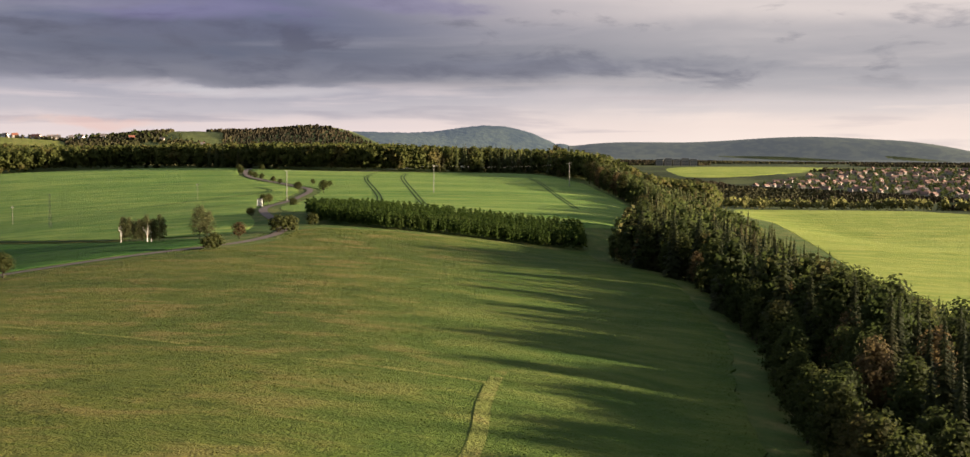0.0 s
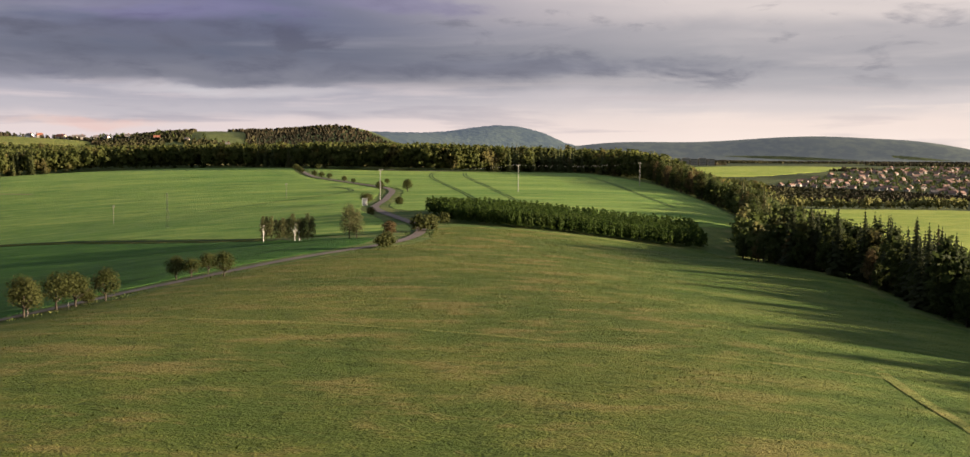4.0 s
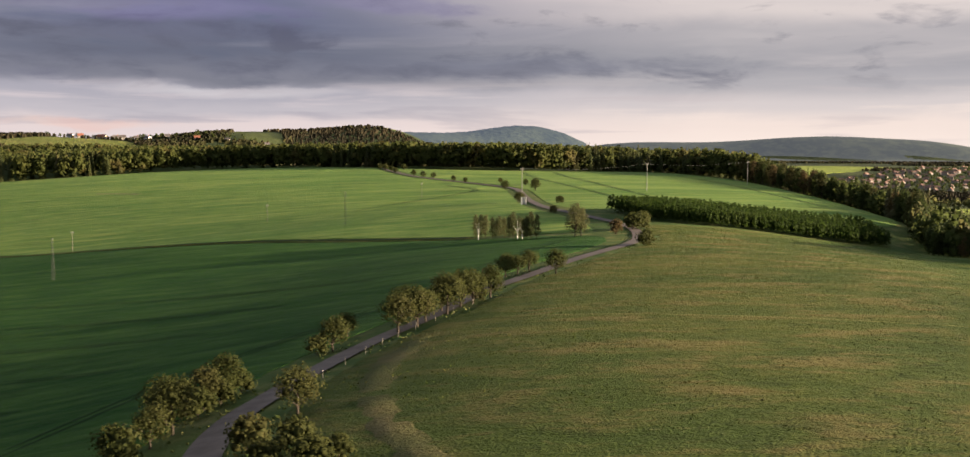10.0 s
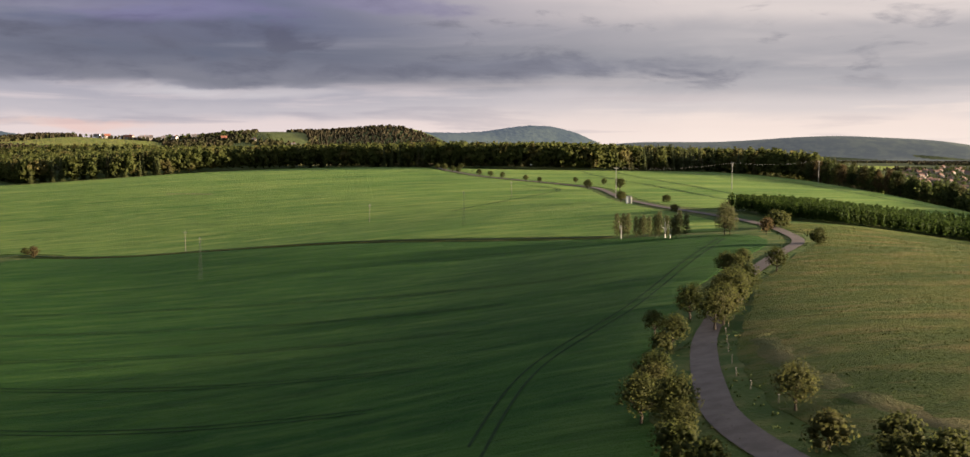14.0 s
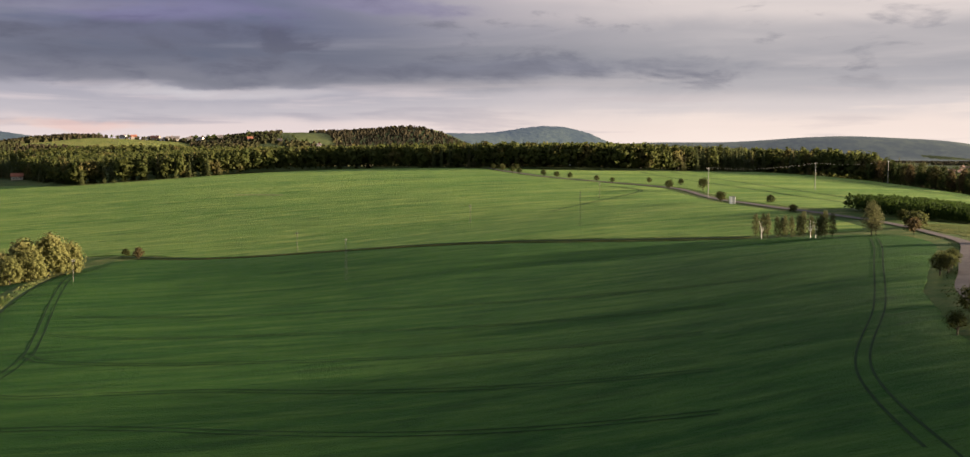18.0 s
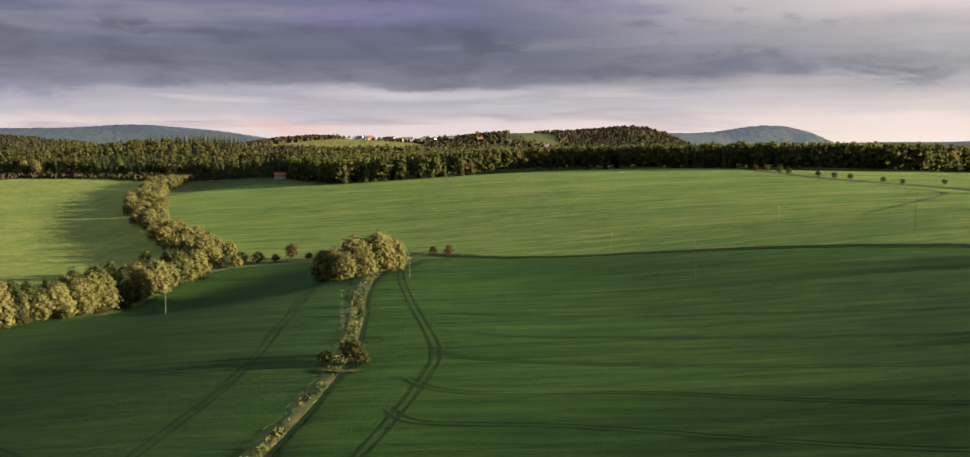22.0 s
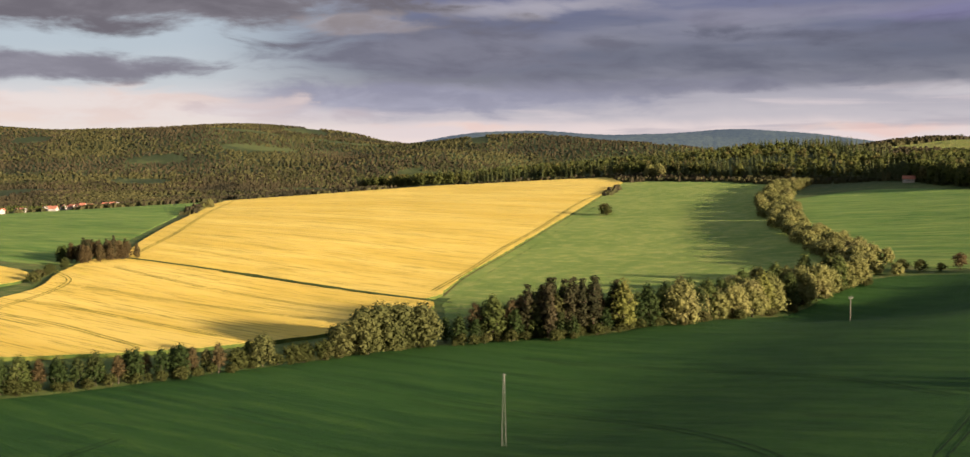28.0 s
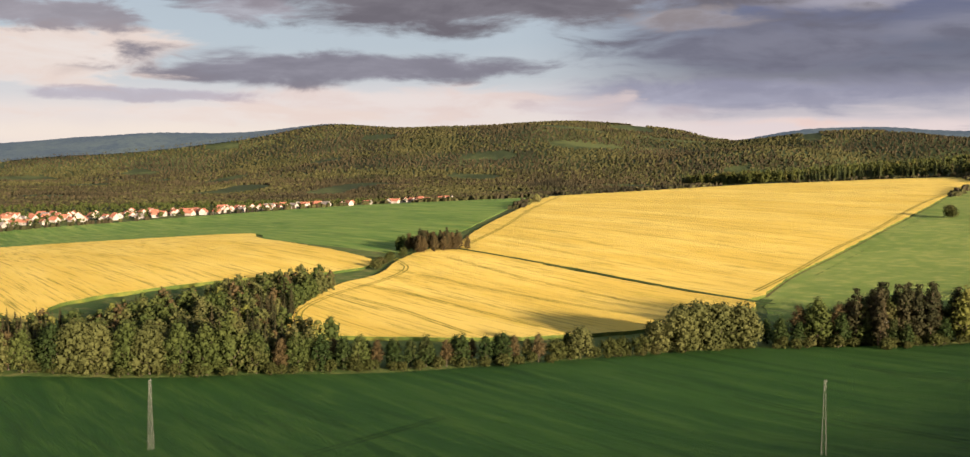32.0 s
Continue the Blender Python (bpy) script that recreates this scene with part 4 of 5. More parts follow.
in_fir = [conifer_crown(s, 19, 3.5, 8.0, 6, 6) for s in (4, 5, 6)]


def peak(seed, h, r, top, sides=4):
    """A small far crown: a leaning, uneven spire or dome."""
    g = np.random.default_rng(seed)
    a = np.arange(sides) * math.tau / sides
    ring = [np.column_stack([np.cos(a + t) * q * g.uniform(0.75, 1.2, sides), np.sin(a + t) * q * g.uniform(0.75, 1.2, sides), np.full(sides, z) + g.uniform(-0.5, 0.5, sides)]) for q, z, t in ((r, 0.0, 0.0), (r * top, h, 0.4))]
    f = [(i, (i + 1) % sides, sides + (i + 1) % sides, sides + i) for i in range(sides)]
    return np.concatenate(ring), np.array(f + [tuple(range(sides, 2 * sides))])


far_oak = [peak(s, 6.5, 4.6, 0.55) for s in (7, 8, 9, 10)]
far_fir = [peak(s, 7.5, 3.8, 0.36) for s in (11, 12, 13)]


NEAR_TREES = []


def split(x, y, rng, share, scale=0.02):
    """Where conifers stand: patches, not an even mixture."""
    v = np.sin(x * scale * 1.3 + 2 * np.sin(y * scale)) + np.sin(y * scale * 1.7 + 1.5 * np.sin(x * scale * 0.8))
    return v * 0.3 + rng.uniform(0, 1, len(x)) < share


for name, poly, gap, share, depth, lo, hi, leaf, label in (
        ("forest_edge", FOREST, 5.8, 0.46, 22, 0.66, 0.98, LEAF, "mixed forest of spruce and broadleaf trees along the meadow"),
        ("forest", BACK, 6.4, 0.16, 22, 1.12, 1.36, LEAF_BACK, "dark mixed forest closing the fields"),
        ("wood", LEFTWOOD, 8.6, 0.45, 30, 0.8, 1.15, LEAF_BACK, "mixed wood of spruce and spring-green broadleaf trees")):
    x, y = fill(poly, gap, rng)
    con = split(x, y, rng, share)
    rim = edge_distance(x, y, poly) < depth
    if name == "forest_edge":
        close = (y > 2.0 * x - 10) & (y < 330) & (y > 40)
        by = close & (y < 185)
        NEAR_TREES.extend(zip(x[by], y[by], con[by]))
        close &= ~by
        wood("near_forest_conifers", near_fir, x[close & con], y[close & con], rng, NEEDLE_SHADED, "shaded spruces of the mixed forest beside the meadow", 0.95, 1.22)
        wood("near_forest_broadleaf", near_oak, x[close & ~con], y[close & ~con], rng, LEAF_FOREST_SHADED, "shaded broadleaf trees of the mixed forest beside the meadow", 0.85, 1.15)
        x, y, con, rim = (q[~(close | by)] for q in (x, y, con, rim))
        ok = (y > 40) | (rng.uniform(0, 1, len(x)) < 0.5)
        x, y, con, rim = x[ok], y[ok], con[ok], rim[ok] & (y[ok] > 330)
    thin = rim | (rng.uniform(0, 1, len(x)) < 0.55)
    x, y, con, rim = x[thin], y[thin], con[thin], rim[thin]
    for suffix, ok, tpl, mat in (("conifers", con & rim, mid_fir, NEEDLE), ("inner_conifers", con & ~rim, in_fir, NEEDLE), ("broadleaf", ~con & rim, mid_oak, leaf), ("inner_broadleaf", ~con & ~rim, in_oak, leaf)):
        k = 0.84 if "conifers" in suffix and name == "forest" else 1.0
        wood(name + "_" + suffix, tpl, x[ok], y[ok], rng, mat, label + ", " + suffix.replace("_", " "), lo * k, hi * k)

x, y = fill(HEDGE, 2.0, rng)
slim = [broad_crown(s, 6.0, 1.35, 0.2, 60, 0.21, 6) for s in (12, 13, 14)]
wood("young_plantation", slim, x, y, rng, LEAF_HEDGE, "dense strip of young leafy trees beside the meadow", 0.9, 1.06, 0.1, "plantation")

x, y = fill(GROVE, 5.4, rng)
con = split(x, y, rng, 0.24, 0.05)
grove_oak = [broad_crown(s, 13, 3.9, 0.6, 110, 0.34, 14) for s in (15, 16, 17)]
grove_fir = [conifer_crown(s, 14, 2.4, 1.5, 20, 9, 2) for s in (18, 19)]
wood("grove_conifers", grove_fir, x[con], y[con], rng, NEEDLE_RED, "pines and spruces in the wood by the rape field", 0.72, 0.95)
shade = rng.uniform(0, 1, len(x))
for leaf, lo, hi, label in ((LEAF_OLIVE, 0.0, 0.34, "olive willows in the wood by the rape field"), (LEAF_BRIGHT, 0.34, 0.42, "bright green trees in the wood by the rape field"), (LEAF_RUST, 0.42, 0.54, "coppery young trees in the wood by the rape field")):
    ok = ~con & (shade >= lo) & (shade < hi)
    wood("grove_trees", grove_oak, x[ok], y[ok], rng, leaf, label, 0.68, 0.98)
con |= shade < 0.54
wood("grove_broadleaf", grove_oak, x[~con], y[~con], rng, LEAF, "broadleaf trees in the wood by the rape field", 0.68, 0.98)

# woods on the hills
def far_woods():
    xs, ys = [], []
    for r0, r1, gap in ((1130, 1700, 6.6), (1700, 2420, 8.0), (2420, 3600, 11.0)):
        gx, gy = np.meshgrid(np.arange(-r1 - 200, r1, gap), np.arange(-600, r1, gap))
        gx, gy = gx.ravel() + rng.uniform(-0.45, 0.45, gx.size) * gap, gy.ravel() + rng.uniform(-0.45, 0.45, gx.size) * gap
        r, a = np.hypot(gx + 120, gy), np.degrees(np.arctan2(-(gx + 120), gy))
        ok = (r > r0) & (r < r1) & (a > -31) & (a < 88) & ((r < 2420) | ((a < -6) & (r < 3000)) | (a > 27))
        gx, gy, r = gx[ok], gy[ok], r[ok]
        # slopes that face away lie hidden behind their own crest
        away = (height(gx * 1.02 + 2.4, gy * 1.02) - height(gx, gy)) / (0.02 * r) < -0.085
        xs.append(gx[~away])
        ys.append(gy[~away])
    x, y = np.concatenate(xs), np.concatenate(ys)
    gap_field = np.sin(x / 210 + 2.1 * np.sin(y / 330)) * np.sin(y / 170 + 1.7 * np.sin(x / 260)) + 0.4 * np.sin(x / 60) * np.sin(y / 75)
    hill = np.hypot(x + 814, y - 1645) < 330
    keep = (gap_field < np.where(x < -1200, 0.66, 0.72)) | hill
    glade = np.sin(x / 95 + 1.9 * np.sin(y / 120)) * np.sin(y / 80 + 1.3 * np.sin(x / 110))
    bearing = np.degrees(np.arctan2(-(x + 120), y))
    keep &= (glade < 0.62) | hill
    keep |= (bearing > 27) & (bearing < 46) & (glade < 0.88)
    keep |= (bearing >= 46) & (glade < 0.64)
    vale = (x > 175 - 0.03 * np.maximum(0, y - 900)) & (y < 2900)
    grown = np.zeros(len(x), bool)
    for poly in VALLEY_WOODS:
        grown |= inside(x, y, poly)
    keep = np.where(vale, grown, keep)
    for poly in FIELDS + [FOREST, BACK, LEFTWOOD, TOWN, SUBURB, VILLAGE, HILLTOP]:
        keep &= ~inside(x, y, poly)
    return x[keep], y[keep]


TOWN = [(380, 1560), (470, 1500), (560, 1420), (620, 1350), (760, 1420), (900, 1900), (820, 1990), (690, 1960), (600, 1850), (500, 1740)]
SUBURB = [(500, 1110), (620, 1040), (700, 1150), (640, 1260), (560, 1240)]
VALLEY_WOODS = [[(180, 1290), (330, 1260), (520, 1290), (600, 1330), (540, 1410), (460, 1480), (360, 1550), (330, 1700), (180, 1650)], [(500, 1190), (620, 1130), (760, 1300), (700, 1390), (600, 1330)], [(760, 2150), (900, 2120), (1300, 2200), (1300, 2420), (900, 2330), (760, 2260)],
                [(560, 1890), (620, 1870), (660, 1930), (600, 1950)], [(100, 2150), (420, 2130), (460, 2200), (100, 2240)], [(100, 2500), (700, 2480), (1000, 2560), (1400, 2600), (1400, 2900), (100, 2850)]]
VILLAGE = [(-1380, 130), (-1400, 290), (-1420, 430), (-1445, 600), (-1470, 680), (-1560, 690), (-1640, 400), (-1640, 100), (-1500, 60)]
HILLTOP = [(-735, 1552), (-640, 1550), (-560, 1556), (-560, 1600), (-640, 1610), (-725, 1600)]
x, y = far_woods()
con = split(x, y, rng, 0.55, 0.008)
wood("hill_forest_conifers", far_fir, x[con], y[con], rng, FAR_NEEDLE, "distant spruce woods on the hills", 0.8, 1.1, 3.0, round_=False)
wood("hill_forest_broadleaf", far_oak, x[~con], y[~con], rng, FARLEAF, "distant spring-green broadleaf woods on the hills", 0.8, 1.1, 2.6, round_=False)

# single trees
apple = [tree_kind("fruit_tree", "old fruit tree with a broad olive-green crown by the road", "tree", broad_trunk(s, 5.4, 3.0, 1.2, 7, 0.04), broad_crown(s, 5.3, 2.7, 1.2, 2000, 0.10, 15, 1, 0.40), BARK, LEAF_APPLE) for s in (21, 22, 23)]
shrub = [tree_kind("shrub", "low dense leafy shrub", "shrub", broad_trunk(s, 3.0, 1.6, 0.2, 6, 0.025), broad_crown(s, 3.2, 2.0, 0.0, 560, 0.11, 14, 1, 0.6), BARK, LEAF_APPLE) for s in (24, 25)]
rust = [tree_kind("copper_shrub", "round shrub with coppery spring leaves", "shrub", broad_trunk(s, 4.5, 1.8, 0.8, 6, 0.03), broad_crown(s, 4.8, 2.2, 0.5, 500, 0.15, 9, 1, 0.6), BARK, LEAF_RUST) for s in (26,)]
birch = [tree_kind("birch_tree", "slender white-barked birch in light leaf", "tree", broad_trunk(s, 10, 1.6, 3.0, 5, 0.011), broad_crown(s, 10, 1.9, 0.2, 1300, 0.14, 16, 0), BARK, LEAF_BIRCH) for s in (27, 28)]
bare = [tree_kind("birch_tree", "bare white-trunked birch in the clump", "tree", broad_trunk(s, 11, 2.4, 3.0, 6, 0.02), broad_crown(s, 10.5, 1.6, 4.0, 240, 0.12, 8, 0), BIRCH_BARK, LEAF_BIRCH) for s in (44,)]
willow = [tree_kind("willow_tree", "broad willow with pale yellow-green foliage", "tree", broad_trunk(s, 12, 5.6, 1.4, 7, 0.03), broad_crown(s, 12, 6.2, -1.2, 1800, 0.25, 36, 1), BARK, LEAF_WILLOW) for s in (29, 30, 36)]
oak = [tree_kind("broadleaf_tree", "tall broadleaf tree in fresh green leaf", "tree", broad_trunk(s, 14, 4.0, 2.5, 7, 0.025), broad_crown(s, 14, 4.6, -1.6, 1300, 0.24, 26, 1), BARK, LEAF) for s in (31, 32, 33)]
far_willow = [tree_kind("willow_tree", "broad willow in the winding far row", "tree", broad_trunk(s, 12, 5.6, 1.4, 5, 0.03), broad_crown(s, 12, 6.8, -0.4, 520, 0.35, 28), BARK, LEAF_WILLOW) for s in (45, 46, 47)]
olive = [tree_kind("willow_tree", "broad bushy willow with dull olive foliage in the hedgerow", "tree", broad_trunk(s, 12, 5.6, 1.4, 7, 0.03), broad_crown(s, 12, 5.8, -1.2, 1800, 0.25, 36, 1), BARK, LEAF_OLIVE) for s in (55, 56)]
bright = [tree_kind("broadleaf_tree", "tall broadleaf tree in bright yellow-green leaf", "tree", broad_trunk(s, 14, 3.6, 2.5, 7, 0.025), broad_crown(s, 14, 4.2, -0.5, 1200, 0.23, 24, 1), BARK, LEAF_BRIGHT) for s in (49,)]
dark_oak = [tree_kind("broadleaf_tree", "dense dark green broadleaf tree in the hedgerow", "tree", broad_trunk(s, 14, 4.0, 2.0, 7, 0.025), broad_crown(s, 14, 4.6, -1.6, 1100, 0.24, 22, 1), BARK, LEAF_DARK) for s in (53, 54)]
pine = [tree_kind("pine_tree", "dark pine with a bare reddish trunk", "tree", broad_trunk(s, 15, 2.0, 7, 5, 0.014), broad_crown(s, 15.5, 2.4, 0.8, 900, 0.24, 17, 1, 0.6), RED_BARK, NEEDLE_RED) for s in (34, 35)]
spruce = [tree_kind("spruce_tree", "tall shaded spruce with drooping boughs at the forest edge", "tree", broad_trunk(s, 16, 0.6, 8, 3, 0.012), conifer_crown(s, 19, 3.1, 0.8, 40, 14, 5), BARK, NEEDLE_SHADED) for s in (37, 38)]
edge_oak = [tree_kind("forest_tree", "leafy broadleaf tree at the forest edge", "tree", broad_trunk(s, 15, 4.0, 2.0, 7, 0.025), broad_crown(s, 15, 4.6, 0.2, 2300, 0.185, 24, 1, 0.6), BARK, LEAF_FOREST_SHADED) for s in (39, 40, 41)]
larch = [tree_kind("larch_tree", "coppery-brown tree at the forest edge", "tree", broad_trunk(s, 14, 3.5, 2.0, 7, 0.025), broad_crown(s, 14, 3.8, 0.5, 1900, 0.17, 18, 1, 0.6), BARK, LEAF_RUST) for s in (42,)]

ROADSIDE = [(-96.5, 215.5, 5.0), (-101.5, 223, 4.2), (-104, 219, 3.9), (-106.5, 217, 4.4), (-110, 186, 5.2), (-113, 180, 5.8), (-115, 177, 5.6), (-117, 169, 6.0), (-120, 161, 4.6), (-121, 156, 5.4), (-123.4, 151, 5.4), (-118, 173, 5.2), (-123.8, 166, 5.4),
            (-138.5, 112, 4.6), (-139.5, 107, 4.4), (-139.5, 96, 4.9), (-141.5, 101, 4.4), (-140, 91, 3.8), (-128.5, 96.5, 4.2)]
plant(apple, [(x, y, h / 5.3) for x, y, h in ROADSIDE], rng, 0.96, 1.08, "fruit trees along the road")
plant(apple, [(-131.2, 141, 0.86), (-131, 155.5, 0.68)], rng, 0.95, 1.05, "fruit trees along the road")
plant(shrub, [(-133, 139, 0.9), (-139, 103, 1.0), (-138, 108, 0.8), (-137.5, 115, 0.7), (-141, 86, 1.1), (-139.5, 82, 1.0), (-130, 83, 0.9), (-126, 79.5, 1.0), (-124, 76, 0.9), (-127.5, 76, 1.0), (-122.5, 78, 0.6), (-112, 183, 0.8), (-57, 357, 1.4), (-70, 272, 1.2), (-69, 275, 1.4), (-64, 333, 1.7), (-61, 336, 1.5), (-78, 440, 1.1), (-84.5, 388.6, 1.0)], rng)
plant(apple, [(-94, 458, 1.0), (-93, 464, 0.9), (-82, 548, 1.1), (-97, 560), (-85, 590, 0.7), (-118, 622, 0.7), (-125, 638, 0.7), (-98, 615, 0.6), (-138, 668, 0.8), (-145, 682, 0.8), (-152, 700, 0.8), (-166, 735, 0.9), (-170, 752, 0.9), (-176, 775, 0.9), (-182, 800, 0.9), (-165, 800, 0.8)], rng, 0.85, 1.1, "fruit trees along the far road")
plant(rust, [(-71.6, 314, 1.15), (-334, 440, 1.3), (-414, 474, 1.5)], rng)
clump = smooth_line([(-112, 332), (-106, 327), (-101, 321), (-95, 315.5)], 1.6)
plant(birch, [(p[0] + rng.uniform(-0.6, 0.6), p[1] + rng.uniform(-0.4, 2.5), rng.uniform(0.62, 0.80)) for p in clump], rng, 0.95, 1.05, "birch clump")
plant(bare, [(-100, 319.5, 0.74), (-98.6, 319, 0.7), (-111.5, 330.5, 0.7)], rng, 0.95, 1.0, "birch clump")
lone = [tree_kind("ash_tree", "tall airy grey-green tree in thin leaf beside the road", "tree", broad_trunk(s, 10, 2.8, 2.0, 7, 0.02), broad_crown(s, 10.5, 3.3, 0.5, 2200, 0.13, 20, 0), BARK, LEAF_BIRCH) for s in (48,)]
plant(lone, [(-83.4, 315.5, 0.9), (-81.5, 317, 0.8)], rng)
plant(willow, [(-372, 391, 0.95), (-366, 386, 1.0), (-360, 391, 1.15), (-353, 396, 1.2), (-348, 402, 1.15), (-361, 381, 0.8), (-356, 388, 1.0)], rng)
plant(shrub, [(-312, 226, 1.5), (-315, 231, 1.2), (-318, 224), (-309, 221, 0.9), (-327, 284, 0.6), (-333, 300, 0.6), (-344, 456, 0.9), (-398, 470, 1.3), (-405, 472), (-421, 472, 1.3), (-430, 473, 1.6), (-437, 471, 1.6)], rng)
row = smooth_line([(-448, 468), (-472, 503), (-508, 552), (-562, 632), (-602, 704), (-642, 784), (-682, 882), (-705, 965)], 7.5)
plant(far_willow, [(p[0] + rng.uniform(-13, 13), p[1] + rng.uniform(-5, 5), rng.uniform(0.5, 0.78)) for p in np.repeat(row, 3, 0)], rng, 0.9, 1.1, "willow row")

HEDGEROW = [   # kind, x, y, height
    ("willow", -452, 442, 13), ("oak", -455, 430, 15), ("willow", -457, 414, 15), ("willow", -459, 400, 15.5), ("oak", -457, 386, 14), ("willow", -460, 374, 15), ("bright", -457, 362, 16.5), ("oak", -462, 350, 13),
    ("willow", -456, 340, 12.5), ("oak", -463, 332, 15), ("dark", -458, 323, 12), ("willow", -459, 312, 14.5), ("dark", -466, 304, 13), ("bright", -468, 294, 17), ("dark", -466, 300, 11),
    ("pine", -476, 289, 18), ("pine", -473, 285, 18.5), ("pine", -480, 283, 19), ("pine", -477, 278, 17.5), ("pine", -484, 277, 18.5), ("pine", -482, 271, 18), ("pine", -488, 268, 17.5), ("pine", -471, 294, 16), ("pine", -479, 287, 17), ("pine", -482, 280, 18.5), ("pine", -475, 281, 16.5), ("pine", -485, 272, 17), ("pine", -479, 269, 15.5), ("pine", -487, 278, 18), ("pine", -478, 292, 18), ("dark", -484, 289, 14), ("dark", -489, 281, 13), ("dark", -493, 270, 12), ("dark", -470, 288, 8), ("dark", -475, 275, 7), ("dark", -474, 300, 14), ("dark", -471, 310, 13), ("dark", -470, 322, 13), ("dark", -469, 340, 12), ("dark", -478, 274, 9),
    ("oak", -493, 259, 15.5), ("oak", -497, 263, 13), ("dark", -489, 263, 10), ("dark", -501, 250, 9.5), ("dark", -497, 254, 8), ("olive", -507, 241, 14), ("olive", -510, 235, 14.5), ("olive", -513, 229, 15.5), ("olive", -515, 222, 14),
    ("olive", -518, 217, 10), ("bush", -518, 210, 6), ("bush", -521, 206, 5.5), ("bush", -522, 201, 6), ("olive", -526, 193, 9.5), ("bush", -528, 186, 6), ("rust", -528, 180, 8.5), ("rust", -531, 174, 8), ("dark", -531, 169, 9.5), ("dark", -534, 165, 9), ("dark", -536, 159, 9.5),
    ("rust", -539, 155, 8), ("dark", -541, 150, 9), ("dark", -543, 146, 8.5), ("dark", -544, 141, 8.5), ("rust", -548, 138, 8), ("oak", -548, 133, 10), ("dark", -551, 129, 9.5), ("dark", -552, 123, 11), ("oak", -556, 117, 11), ("rust", -558, 113, 9),
    ("oak", -560, 107, 12), ("oak", -563, 101, 17), ("oak", -567, 95, 14), ("oak", -571, 89, 15), ("olive", -576, 82, 14), ("oak", -580, 77, 15), ("olive", -585, 70, 15), ("olive", -589, 66, 16.5), ("dark", -594, 60, 15), ("oak", -599, 53, 12), ("olive", -604, 46, 13), ("olive", -609, 38, 12), ("oak", -614, 29, 13), ("olive", -620, 18, 12),
]
ROW_KINDS = {"willow": (willow, 12), "olive": (olive, 12), "oak": (oak, 14), "bright": (bright, 14), "dark": (dark_oak, 14), "pine": (pine, 15.5), "rust": (larch, 14), "bush": (shrub, 3.2)}
for kind, x, y, h in HEDGEROW:
    kinds, full = ROW_KINDS[kind]
    x += 6.5 if y > 330 else 3.5 if y > 300 else 2.0
    plant(kinds, [(x + rng.uniform(-1, 1), y, h / full)], rng, 0.95, 1.05, "hedgerow trees")
    for k in range(2):
        plant(shrub, [(x + rng.uniform(1, 4), y + rng.uniform(-4, 4), rng.uniform(0.6, 1.3))], rng, 0.9, 1.1, "hedgerow shrubs")
    if y > 330:
        plant(willow, [(x - rng.uniform(0, 4), y - 6.5, h / 13 * rng.uniform(0.75, 0.95))], rng, 0.95, 1.05, "hedgerow trees")
        plant(willow + oak, [(x - rng.uniform(6, 9), y + rng.uniform(-5, 5), h / 13 * rng.uniform(0.8, 1.0)), (x - rng.uniform(12, 17), y + rng.uniform(-5, 5), h / 13 * rng.uniform(0.7, 0.9))], rng, 0.95, 1.05, "hedgerow trees")
    elif kind != "bush":
        plant(oak + dark_oak + larch, [(x - rng.uniform(4, 7), y + rng.uniform(-3, 3), h / 14 * rng.uniform(0.75, 0.95))], rng, 0.9, 1.1, "hedgerow trees")

# the clump of pines between the rape fields, bushes on the balks
plant(pine + larch + larch + larch, [(-799 + rng.uniform(-13, 13), 306 + rng.uniform(-19, 15), rng.uniform(0.62, 0.82)) for k in range(46)], rng, 0.95, 1.05, "pine clump")
plant(oak, [(-812, 290, 0.6), (-800, 318, 0.6), (-822, 298, 0.55)], rng)
plant(shrub, [(-779, 274, 1.6), (-770, 262, 1.6), (-762, 256, 1.5), (-752, 247, 1.8), (-744, 240, 1.6), (-792, 282, 1.3)], rng)
plant(willow, [(-1164, 640, 0.9), (-1150, 622, 0.6), (-917, 1056, 1.3), (-908, 1062, 1.2), (-900, 1052, 1.1)], rng)
plant(shrub, [(-735, 690, 2.6), (-729, 684, 1.8)], rng)

# the forest's western edge, tree by tree
west = smooth_line([(45, 372), (44, 318), (54, 276), (51, 210), (47, 178), (41, 149), (36, 118), (29, 60)], 5.5)
for p in west:
    plant(edge_oak + edge_oak + larch, [(p[0] + rng.uniform(-1, 3), p[1] + rng.uniform(-2, 2), rng.uniform(0.5, 0.8))], rng, 0.9, 1.05, "forest edge trees")
    plant(edge_oak + edge_oak + larch + spruce, [(p[0] + rng.uniform(6, 11), p[1] + rng.uniform(-2, 2), rng.uniform(0.7, 0.92))], rng, 0.9, 1.05, "forest edge trees")
for x, y, conifer in NEAR_TREES:
    if x - np.interp(y, [29, 60, 118, 149, 178, 210], [29, 29, 36, 41, 47, 51]) > 9:
        plant(spruce if conifer else edge_oak + edge_oak + larch, [(x, y, rng.uniform(0.8, 0.98) if conifer else rng.uniform(1.0, 1.25))], rng, 0.92, 1.05, "forest trees by the meadow")

